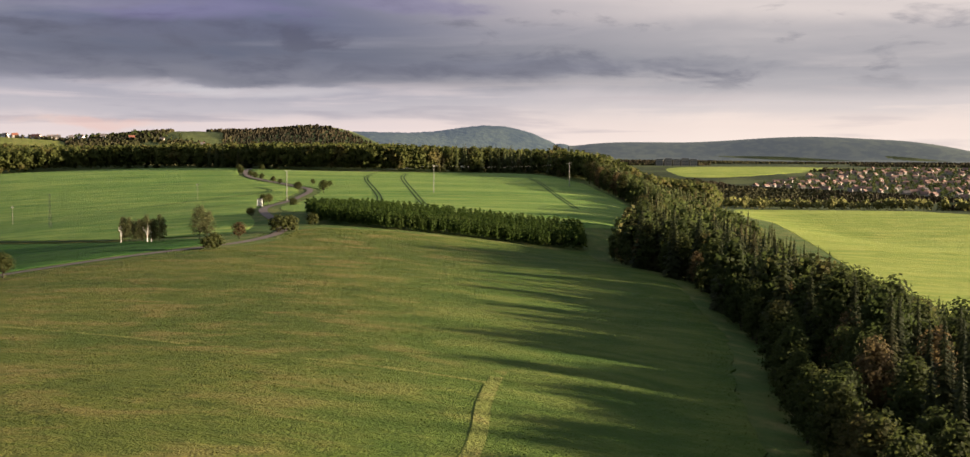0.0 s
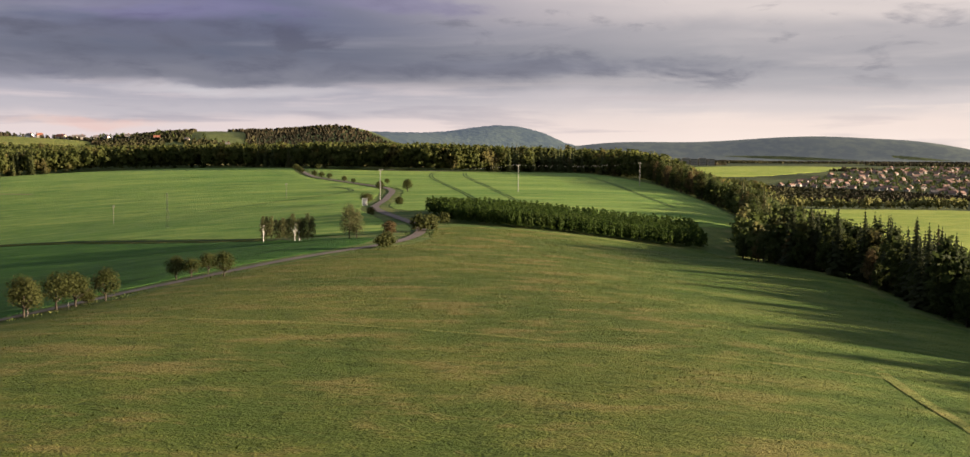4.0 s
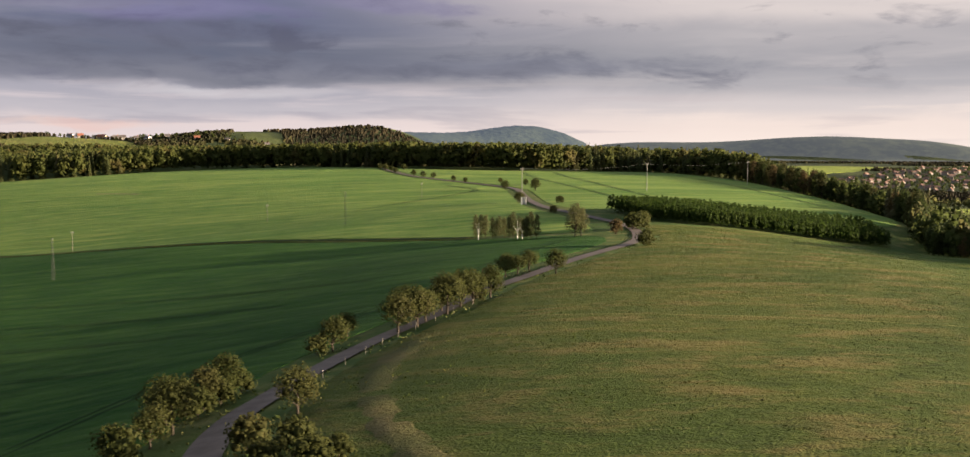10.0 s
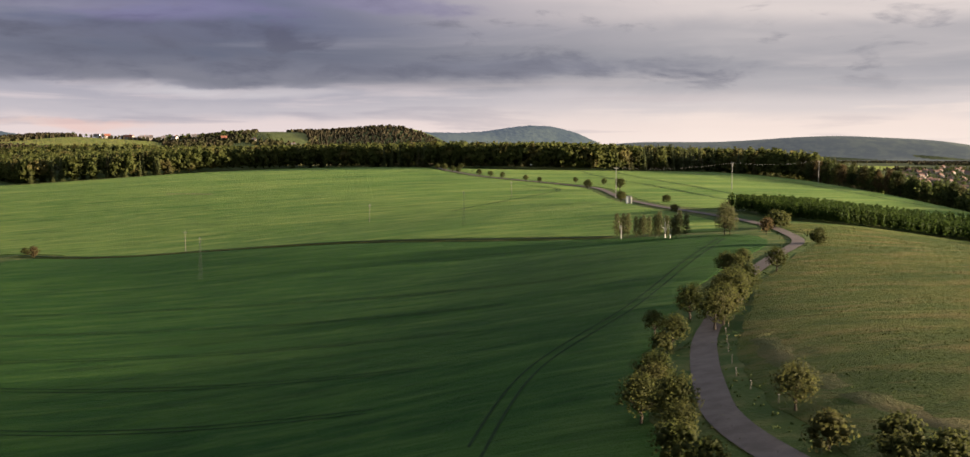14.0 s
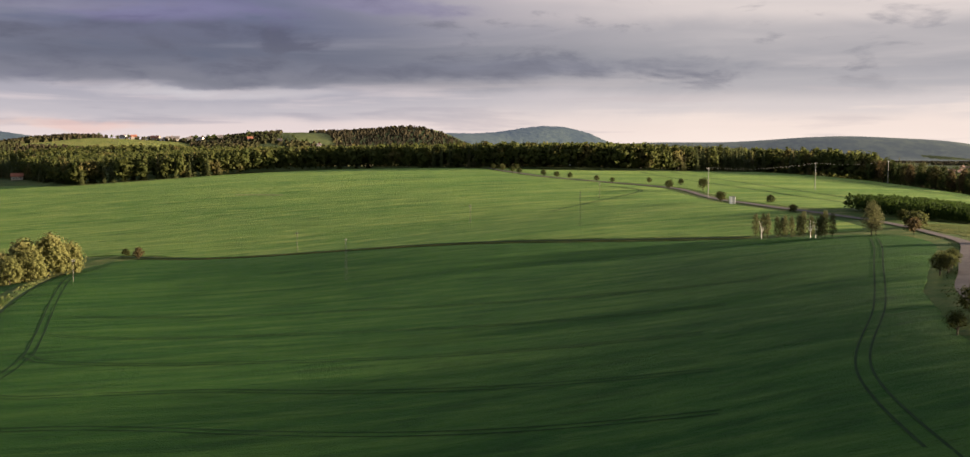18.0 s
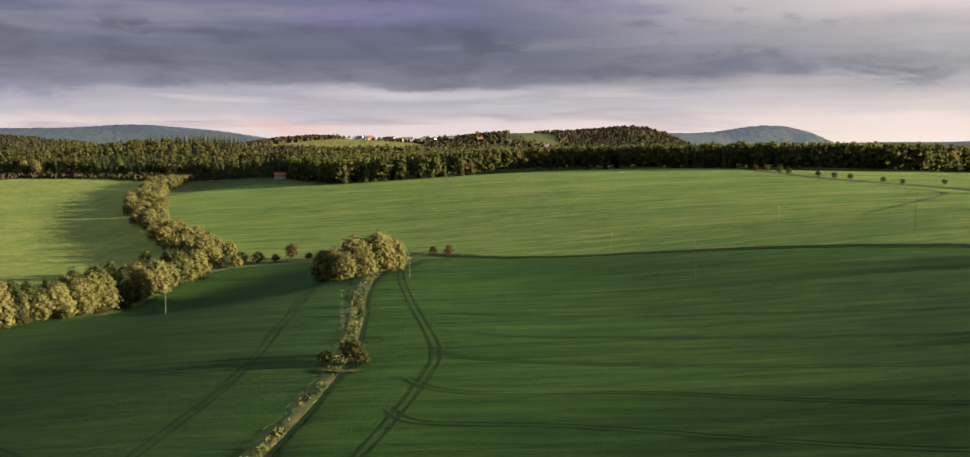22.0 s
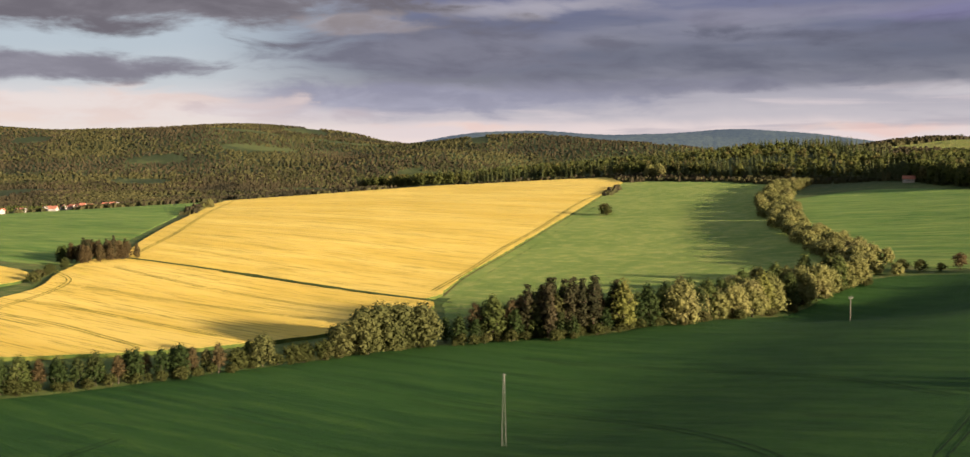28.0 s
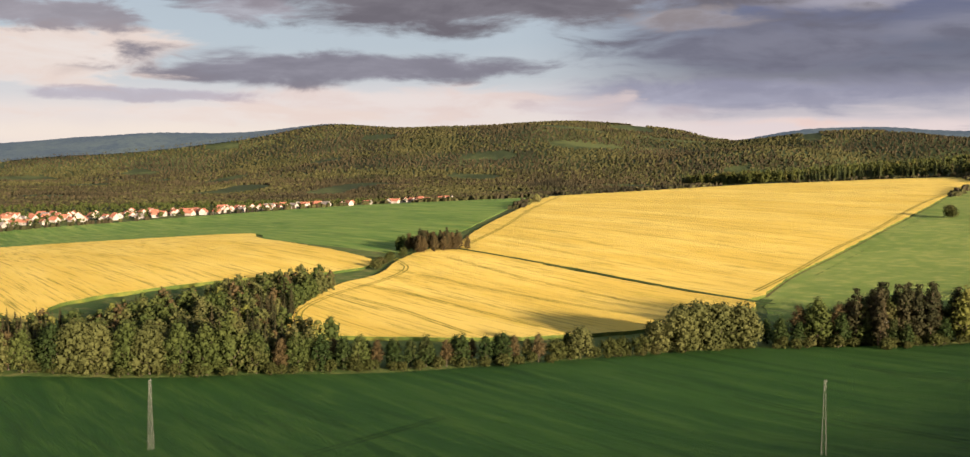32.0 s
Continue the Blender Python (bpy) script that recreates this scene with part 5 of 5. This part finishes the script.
for p in smooth_line([(56, 412), (67, 440), (74, 480), (80, 525), (76, 600), (71, 660), (71, 720)], 6.5):
    plant(edge_oak + larch, [(p[0] + rng.uniform(-2, 3), p[1] + rng.uniform(-2, 2), rng.uniform(0.85, 1.1))], rng, 0.9, 1.05, "forest edge trees")

# ---- poles ----
def lattice_pole(x, y, h=13.0, turn=0.0):
    top = tagged(new("lattice_pole"), "slim grey lattice power pole standing in the crop", "power pole", "power poles")
    legs = [(sx, sy) for sx in (-1, 1) for sy in (-1, 1)]
    w0, w1 = 0.44, 0.13
    for sx, sy in legs:
        part("leg", quads("leg", *tube([(sx * w0, sy * w0, -0.3), (sx * w1, sy * w1, h)], [0.020, 0.016], 4), STEEL), top)
    n = 13
    pieces = []
    for i in range(n):
        za, zb = h * i / n, h * (i + 1) / n
        wa, wb = w0 + (w1 - w0) * i / n, w0 + (w1 - w0) * (i + 1) / n
        s = 1 if i % 2 else -1
        for a, b in (((-s * wa, -wa, za), (s * wb, -wb, zb)), ((-s * wa, wa, za), (s * wb, wb, zb)), ((-wa, s * wa, za), (-wb, -s * wb, zb)), ((wa, s * wa, za), (wb, -s * wb, zb))):
            pieces.append(tube([a, b], [0.013, 0.013], 3))
    part("bracing", quads("bracing", *joined(pieces), STEEL), top)
    for z in (h - 0.3, h - 1.4):
        part("crossarm", quads("crossarm", *box(-0.42, -0.03, z, 0.42, 0.03, z + 0.06), STEEL), top)
    top.matrix_basis = pose(x, y, level(x, y), 0, 0, turn)


def single_pole(x, y, h, mat, label, arm=0.9, turn=0.0, r=0.07):
    top = tagged(new("utility_pole"), label, "power pole", "power poles")
    part("pole", quads("pole", *tube([(0, 0, -0.4), (0, 0, h)], [r * 1.3, r], 8), mat, True), top)
    bar = part("crossarm", quads("crossarm", *box(-arm, -0.07, h - 0.45, arm, 0.07, h - 0.3), STEEL), top)
    for sx in (-1, 0, 1):
        part("insulator", quads("insulator", *tube([(sx * arm * 0.9, 0, h - 0.32), (sx * arm * 0.9, 0, h + (0.25 if sx else 0.45))], [0.06, 0.045], 6), CONCRETE), bar)
    top.matrix_basis = pose(x, y, level(x, y), 0, 0, turn)


LINE = [(50, 645), (-26, 545), (-91, 496), (-160, 397), (-237, 320), (-326, 263), (-407, 159), (-489, 58)]
for x, y in LINE[:3]:
    single_pole(x, y, 14, CONCRETE, "tall pale concrete power pole by the road", 1.2, 35, 0.14)
for x, y in LINE[3:]:
    lattice_pole(x, y, {-326: 10.5, -407: 14.5, -489: 14.5}.get(x, 12.8), 45)
for x, y in ((-200, 457), (-266, 414), (-138, 519), (-332, 362), (-402, 322), (-478, 273)):
    single_pole(x, y, 7.6, POST, "grey wooden utility pole in the crop", 0.6, 30)


# ---- wheel tracks, ditches and paths ----
def offset(line, d):
    c = smooth_line(line, 6.0)
    g = np.gradient(c, axis=0)
    g /= np.hypot(g[:, 0], g[:, 1])[:, None] + 1e-9
    return [tuple(p) for p in c + np.stack([-g[:, 1], g[:, 0]], -1) * d]


def wheel_tracks(line, lift, mat, label, half=0.19):
    top = tagged(new("wheel_tracks"), label, "wheel tracks", kind="structure")
    for d in (-0.95, 0.95):
        v, f = ribbon(offset(line, d), half, lift, 3.0, 1)
        part("wheel_track", quads("wheel_track", v, f, mat, True), top)


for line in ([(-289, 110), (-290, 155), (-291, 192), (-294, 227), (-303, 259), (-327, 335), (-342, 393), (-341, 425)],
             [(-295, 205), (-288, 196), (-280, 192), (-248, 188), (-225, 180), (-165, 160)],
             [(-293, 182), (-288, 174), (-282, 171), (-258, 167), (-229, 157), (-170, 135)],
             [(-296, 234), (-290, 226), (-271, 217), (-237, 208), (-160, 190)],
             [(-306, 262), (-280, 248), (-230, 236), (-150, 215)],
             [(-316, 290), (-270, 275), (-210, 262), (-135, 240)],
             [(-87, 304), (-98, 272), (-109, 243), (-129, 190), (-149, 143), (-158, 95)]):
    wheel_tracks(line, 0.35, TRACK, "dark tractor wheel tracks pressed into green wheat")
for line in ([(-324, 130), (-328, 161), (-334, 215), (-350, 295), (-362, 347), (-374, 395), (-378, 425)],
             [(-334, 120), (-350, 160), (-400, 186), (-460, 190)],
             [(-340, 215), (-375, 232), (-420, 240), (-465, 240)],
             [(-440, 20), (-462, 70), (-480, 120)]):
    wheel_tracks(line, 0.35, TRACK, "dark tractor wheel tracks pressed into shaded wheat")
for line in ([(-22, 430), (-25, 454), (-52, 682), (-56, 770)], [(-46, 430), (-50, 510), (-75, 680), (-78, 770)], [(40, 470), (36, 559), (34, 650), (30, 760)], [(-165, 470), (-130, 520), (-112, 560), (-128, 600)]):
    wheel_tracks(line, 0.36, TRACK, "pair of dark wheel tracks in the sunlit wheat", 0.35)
for line in ([(-771, 268), (-766, 263), (-735, 252), (-708, 227), (-680, 188), (-653, 162), (-622, 147)], [(-679, 189), (-634, 192), (-575, 187)], [(-701, 209), (-646, 215), (-572, 214)], [(-733, 245), (-655, 250), (-575, 257)], [(-763, 291), (-675, 281), (-572, 277)]):
    wheel_tracks(line, 1.24, RAPE_TRACK, "green wheel tracks through flowering rape", 0.32)
for line in ([(-912, 985), (-862, 870), (-815, 767), (-723, 595), (-671, 488), (-620, 394), (-590, 338)], [(-1250, 735), (-1183, 672), (-1070, 567), (-900, 420), (-805, 330)]):
    wheel_tracks(line, 1.26, RAPE_TRACK, "green wheel tracks along the rape field's edge", 0.42)
rows = np.random.default_rng(5)
for k in range(26):
    y0 = 350 + k * 25
    xa, xb = -1150 + rows.uniform(-60, 60) + max(0, 600 - y0) * 0.8, -640 - (y0 - 350) * 0.42
    if xa < xb - 60:
        a = rows.uniform(0.0, 0.45)
        wheel_tracks([(xa + (xb - xa) * a, y0 + 14), (xa + (xb - xa) * (a + 0.25), y0 + 6), (xa + (xb - xa) * (a + 0.55), y0)], 1.25, RAPE_TRACK, "thin green drill gap in flowering rape", 0.22)

way("ditch_bank", DITCH, 2.6, 0.16, PATH_GRASS, "rough pale grass along the field ditch", "bank")
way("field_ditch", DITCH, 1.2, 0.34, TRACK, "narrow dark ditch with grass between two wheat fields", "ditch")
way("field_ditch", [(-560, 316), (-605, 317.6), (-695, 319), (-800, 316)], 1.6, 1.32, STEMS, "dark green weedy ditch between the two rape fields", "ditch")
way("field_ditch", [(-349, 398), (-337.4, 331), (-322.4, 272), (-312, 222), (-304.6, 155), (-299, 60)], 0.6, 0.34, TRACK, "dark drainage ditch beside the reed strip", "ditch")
way("path", [(2, 128), (1, 120), (0, 109), (-1, 91), (-6, 60)], 0.8, 0.2, PATH_GRASS, "faint light path trodden through the meadow", "path")
way("path", [(-110, 156), (-82, 147), (-65, 143), (-46, 136), (-26, 126), (-9, 122), (1, 120)], 0.5, 0.19, PATH_GRASS, "faint light line across the meadow", "path")
field("dirt_track", [(-121, 141), (-125, 115), (-124, 100), (-121.5, 85), (-117, 73), (-110, 60), (-107, 61), (-113, 75), (-117.5, 87), (-119.5, 100), (-120.5, 115), (-117.5, 139)], DRY, 0.22, 2.5, "worn patch of brown soil and dry grass beside the road", "track", None, 0.25)
way("grass_track", [(-574, 330), (-615.5, 397), (-677.5, 523), (-740.5, 650), (-787.5, 744), (-852.5, 870), (-920.5, 1011)], 4.4, 0.3, PASTURE, "grassy farm track between rape and meadow", "track")
wheel_tracks([(-580, 332), (-620, 397), (-682, 523), (-745, 650), (-792, 744), (-857, 870)], 0.42, DRY, "pale wheel ruts along the grassy farm track", 0.5)
way("soil_strip", [(-341, 657), (-325, 648), (-309, 638)], 1.2, 0.4, SOIL, "short strip of bare soil in the wheat", "soil")
way("reddish_patch", [(-316, 217), (-311, 214), (-307, 214)], 1.3, 0.45, DRY, "patch of dead stalks beside the bush", "stalks")

# meadow tussocks, reeds
def tufts(name, poly, count, size, mat, label, category, seed, lift=0.1):
    r = np.random.default_rng(seed)
    px, py = np.array(poly).T
    x, y = r.uniform(px.min(), px.max(), count * 3), r.uniform(max(py.min(), 55), py.max(), count * 3)
    patch = np.sin(x / 7 + 2 * np.sin(y / 11)) + np.sin(y / 5 + 2 * np.sin(x / 9))
    ok = inside(x, y, poly) & (patch + r.uniform(-1.6, 1.6, len(x)) > 0.2)
    x, y = x[ok][:count], y[ok][:count]
    k = 4
    a = r.uniform(0, math.tau, (len(x), k))
    s = size * r.uniform(0.5, 1.3, (len(x), k))
    w = s * 0.5
    lean = r.uniform(0.1, 0.7, (len(x), k)) * s
    cx, cy = x[:, None] + r.normal(0, size * 0.4, (len(x), k)), y[:, None] + r.normal(0, size * 0.4, (len(x), k))
    z = np.broadcast_to((height(x, y) + lift)[:, None], cx.shape)
    c, n = np.cos(a), np.sin(a)
    q = np.stack([np.stack([cx - c * w, cy - n * w, z - 0.1], -1), np.stack([cx + c * w, cy + n * w, z - 0.1], -1), np.stack([cx + c * w * 0.5 - n * lean, cy + n * w * 0.5 + c * lean, z + s], -1), np.stack([cx - c * w * 0.5 - n * lean, cy - n * w * 0.5 + c * lean, z + s * 0.9], -1)], 2)
    v = q.reshape(-1, 3)
    return tagged(new(name, quads(name, v, np.arange(len(v)).reshape(-1, 4), mat)), label, category, kind="stuff")


tufts("meadow_tussocks", MEADOW_EDGE, 12000, 0.09, MEADOW, "tussocks of dry and green grass on the meadow", "grass", 61, 0.15)
tufts("reeds", STRIP, 7000, 0.36, REED, "dry reeds and tall grass along the ditch", "reeds", 62, 0.2)
tufts("verge_grass", [(p[0] - 4.5, p[1]) for p in ROAD[1:16]] + [(p[0] + 4.5, p[1]) for p in ROAD[15:0:-1]], 5000, 0.2, VERGE, "rough grass on the road banks", "grass", 63, 0.0)

# ---- roadside ----
for k, (x, y) in enumerate([(-128.5, 88), (-129, 100), (-129.5, 108), (-129, 116), (-127.5, 124), (-126, 132), (-124.5, 139), (-123, 146), (-121, 153), (-118.5, 160), (-116, 168), (-113, 177)]):
    post = tagged(new("marker_post"), "short pale roadside marker post", "post", "roadside posts")
    part("post", quads("post", *tube([(0, 0, -0.2), (0, 0, 0.95)], [0.04, 0.035], 6), POST), post)
    part("cap", quads("cap", *box(-0.045, -0.045, 0.93, 0.045, 0.045, 1.02), CONCRETE), post)
    post.matrix_basis = pose(x, y, level(x, y), 0, 0, 20 * k)


def shelter(x, y, turn):
    top = tagged(new("roadside_shelter"), "small white roadside shelter with a flat roof", "shelter")
    part("wall", quads("wall", *joined([box(-1.0, -0.8, -0.2, -0.85, 0.8, 2.9), box(0.85, -0.8, -0.2, 1.0, 0.8, 2.9), box(-0.85, 0.65, -0.2, 0.85, 0.8, 2.9)]), WHITE), top)
    part("roof", quads("roof", *box(-1.15, -1.0, 2.9, 1.15, 0.95, 3.05), CONCRETE), top)
    part("bench", quads("bench", *box(-0.8, 0.25, 0.4, 0.8, 0.62, 0.48), POST), top)
    top.matrix_basis = pose(x, y, level(x, y), 0, 0, turn)


shelter(-92.6, 444, 10)


# ---- houses ----
def house(x, y, w, d, h, turn, wall, roof, label, group, detail=True):
    top = tagged(new("house"), label, "house", group)
    rise = d * 0.42
    part("wall", quads("wall", *joined([box(-w / 2, -d / 2, -1.5, w / 2, d / 2, h), (np.array([(-w / 2, -d / 2, h), (-w / 2, d / 2, h), (-w / 2, 0, h + rise), (-w / 2, 0, h + rise), (w / 2, -d / 2, h), (w / 2, d / 2, h), (w / 2, 0, h + rise), (w / 2, 0, h + rise)], float), np.array([(0, 2, 3, 1), (4, 5, 7, 6)]))]), wall), top)
    e, t = 0.5, 0.3
    za, zb = h - e * 0.84, h + rise
    v = []
    for q in (0, t):
        v += [(-w / 2 - e, -d / 2 - e, za + q), (w / 2 + e, -d / 2 - e, za + q), (w / 2 + e, 0, zb + q), (-w / 2 - e, 0, zb + q), (w / 2 + e, d / 2 + e, za + q), (-w / 2 - e, d / 2 + e, za + q)]
    f = [(6, 7, 8, 9), (9, 8, 10, 11), (0, 3, 2, 1), (3, 5, 4, 2), (0, 1, 7, 6), (5, 11, 10, 4), (1, 2, 8, 7), (2, 4, 10, 8), (0, 6, 9, 3), (3, 9, 11, 5)]
    part("roof", quads("roof", np.array(v), np.array(f), roof), top)
    if detail:
        part("chimney", quads("chimney", *box(w * 0.15, -0.35, h + rise * 0.6, w * 0.15 + 0.7, 0.35, h + rise + 1.1), TILE), top)
        for k in range(3):
            wx = (k - 1) * w * 0.3
            for sy in (-1, 1):
                face = sy * (d / 2 + 0.03)
                frame_part = part("window", quads("window", *box(wx - 0.6, face - 0.05, h * 0.35, wx + 0.6, face + 0.05, h * 0.35 + 1.4), WHITE), top)
                part("pane", quads("pane", *box(wx - 0.5, face - 0.07, h * 0.35 + 0.1, wx + 0.5, face + 0.07, h * 0.35 + 1.3), GLASS), frame_part)
    top.matrix_basis = pose(x, y, level(x, y), 0, 0, turn)


hr = np.random.default_rng(77)
house(-606, 984, 10, 6, 3.4, 15, CREAM, TILE, "small cream house with a red roof at the wood's edge", "", True)
for x, y, w in [(-700, 1565, 13), (-686, 1572, 12), (-672, 1562, 13), (-660, 1574, 11), (-650, 1558, 15), (-640, 1566, 22), (-630, 1556, 16), (-622, 1570, 12), (-612, 1560, 18), (-600, 1572, 11), (-588, 1564, 12), (-560, 1578, 12), (-520, 1582, 14), (-470, 1590, 10), (-420, 1610, 11), (-400, 1620, 12), (-665, 1590, 11), (-645, 1595, 12)]:
    house(x + hr.uniform(-8, 8), y + hr.uniform(-6, 14), w * 0.6, 6.5, hr.uniform(2.4, 3.8), hr.uniform(-25, 25), WHITE if hr.random() < 0.45 else CREAM, TILE if hr.random() < 0.3 else SLATE, "white village house with a pitched roof on the hilltop", "hilltop village houses", True)


def town_rest(x, y, keep, sizes, walls, tiles):
    """The far part of a town: walls in one mesh, roofs in another."""
    body, tops = [], []
    for px, py in zip(x, y):
        if hr.random() < keep:
            a, w, d, h = hr.uniform(-0.7, 1.0), hr.uniform(*sizes) / 2, hr.uniform(2.6, 3.6), hr.uniform(2.3, 3.8)
            m = np.array([(math.cos(a), math.sin(a), 0), (-math.sin(a), math.cos(a), 0), (0, 0, 1)])
            at = np.array([px, py, level(px, py)])
            v, f = box(-w, -d, -1.5, w, d, h)
            body.append((v @ m + at, f))
            e = 0.4
            v = np.array([(-w - e, -d - e, h), (w + e, -d - e, h), (w + e, 0, h + d * 0.8), (-w - e, 0, h + d * 0.8), (w + e, d + e, h), (-w - e, d + e, h)])
            tops.append((v @ m + at, np.array([(0, 1, 2, 3), (3, 2, 4, 5), (0, 3, 5, 0), (1, 4, 2, 1)])[:2]))
    top = tagged(new("town_houses", quads("town_houses", *joined(body), walls)), "crowded pale houses in the far part of the valley town", "houses", kind="stuff")
    part("roofs", quads("roofs", *joined(tops), tiles), top)


def settlement(poly, gap, group, label, detail, keep=0.75, sizes=(7, 11), red=0.85, walls=None, tiles=None, upto=9e9):
    x, y = fill(poly, gap, hr, 0.35)
    near = y < upto
    if not near.all():
        town_rest(x[~near], y[~near], keep, sizes, walls, tiles)
    for px, py in zip(x[near], y[near]):
        if hr.random() < keep:
            house(px, py, hr.uniform(*sizes), hr.uniform(5.5, 8), hr.uniform(2.3, 3.6), hr.uniform(-40, 60), WHITE if hr.random() < 0.3 and not walls else walls or CREAM, (tiles or TILE) if hr.random() < red else SLATE, label, group, detail)


settlement([(-1400, 120), (-1412, 290), (-1432, 430), (-1452, 600), (-1462, 680), (-1490, 690), (-1490, 560), (-1490, 420), (-1500, 250), (-1520, 90)], 14, "village houses in the valley", "pale house with a red tiled roof in the valley village", False, 0.6, (6, 9.5), 0.85, PLASTER)
settlement([(-1440, 560), (-1462, 690), (-1430, 720), (-1395, 640)], 20, "village houses in the valley", "pale house with a red tiled roof beside the green field", False, 0.6, (6, 9.5), 0.7, PLASTER)
settlement(TOWN, 19, "town houses in the valley", "pale house with a brown roof in the valley town", False, 0.5, (6, 10), 0.7, PLASTER, HAZED_TILE, 1500)
settlement(SUBURB, 22, "town houses in the valley", "pale house with a brown roof among the valley trees", False, 0.35, (6, 10), 0.7, PLASTER, HAZED_TILE)
settlement([(0, 2420), (120, 2420), (140, 2470), (10, 2470)], 30, "houses under the wooded hill", "small pale house below the wooded hill", False, 0.6)
for k in range(5):
    x, y = 335 + k * 17, 2085 + k * 4
    block = tagged(new("apartment_block"), "pale grey prefabricated apartment block in the distance", "apartment block", "apartment blocks")
    part("wall", quads("wall", *box(-7, -5, -2, 7, 5, 13 + 2 * (k % 2)), CONCRETE), block)
    for f in range(4):
        part("window_band", quads("window_band", *box(-6, -5.15, 2 + f * 3, 6, -5.02, 3.2 + f * 3), GLASS), block)
    block.matrix_basis = pose(x, y, level(x, y), 0, 0, -10)


def grove_at(poly, gap, name, label, lo, hi, keep=0.8, tpl=None, leaf=None):
    x, y = fill(poly, gap, hr)
    ok = hr.uniform(0, 1, len(x)) < keep
    wood(name, tpl or in_low, x[ok], y[ok], hr, leaf or LEAF, label, lo, hi)


in_low = [broad_crown(s, 10, 4.5, 0.3, 20, 0.9, 5) for s in (51, 52)]
grove_at([(-1392, 110), (-1440, 600), (-1480, 690), (-1560, 690), (-1640, 400), (-1640, 60)], 10, "village_trees", "garden trees between the village houses", 0.35, 0.75)
grove_at(TOWN, 15, "town_trees", "garden trees between the town houses", 0.35, 0.85)
grove_at(SUBURB, 15, "town_trees", "garden trees between the houses by the field", 0.5, 1.0)
grove_at([(255, 1150), (330, 1170), (430, 1165), (520, 1130), (525, 1160), (430, 1200), (320, 1205), (250, 1185)], 9, "tree_row", "row of tall pale-green trees in the valley", 0.8, 1.5, 0.9, None, LEAF_WILLOW)
grove_at([(-740, 1592), (-500, 1590), (-400, 1625), (-480, 1650), (-700, 1640)], 13, "hilltop_trees", "trees around the hilltop village", 0.4, 0.9, 0.85)

# power line
def wires(a, b, ha, hb, spread):
    d = Vector((b[0] - a[0], b[1] - a[1], 0)).normalized()
    s = Vector((-d.y, d.x, 0))
    top = tagged(new("power_line"), "sagging wires between two power poles", "power line", "power lines")
    for k in (-1, 0, 1):
        pa = Vector((a[0], a[1], level(*a) + ha)) + s * spread * k
        pb = Vector((b[0], b[1], level(*b) + hb)) + s * spread * k
        pts = [pa.lerp(pb, t / 8) - Vector((0, 0, 4 * 1.6 * (t / 8) * (1 - t / 8))) for t in range(9)]
        part("wire", quads("wire", *tube(pts, [0.006] * 9, 3), WIRE), top)


tall = [14, 14, 14, 12.8, 12.8, 10.5, 14.5, 14.5]
for i in range(2):
    wires(LINE[i], LINE[i + 1], tall[i], tall[i + 1], 0.7)
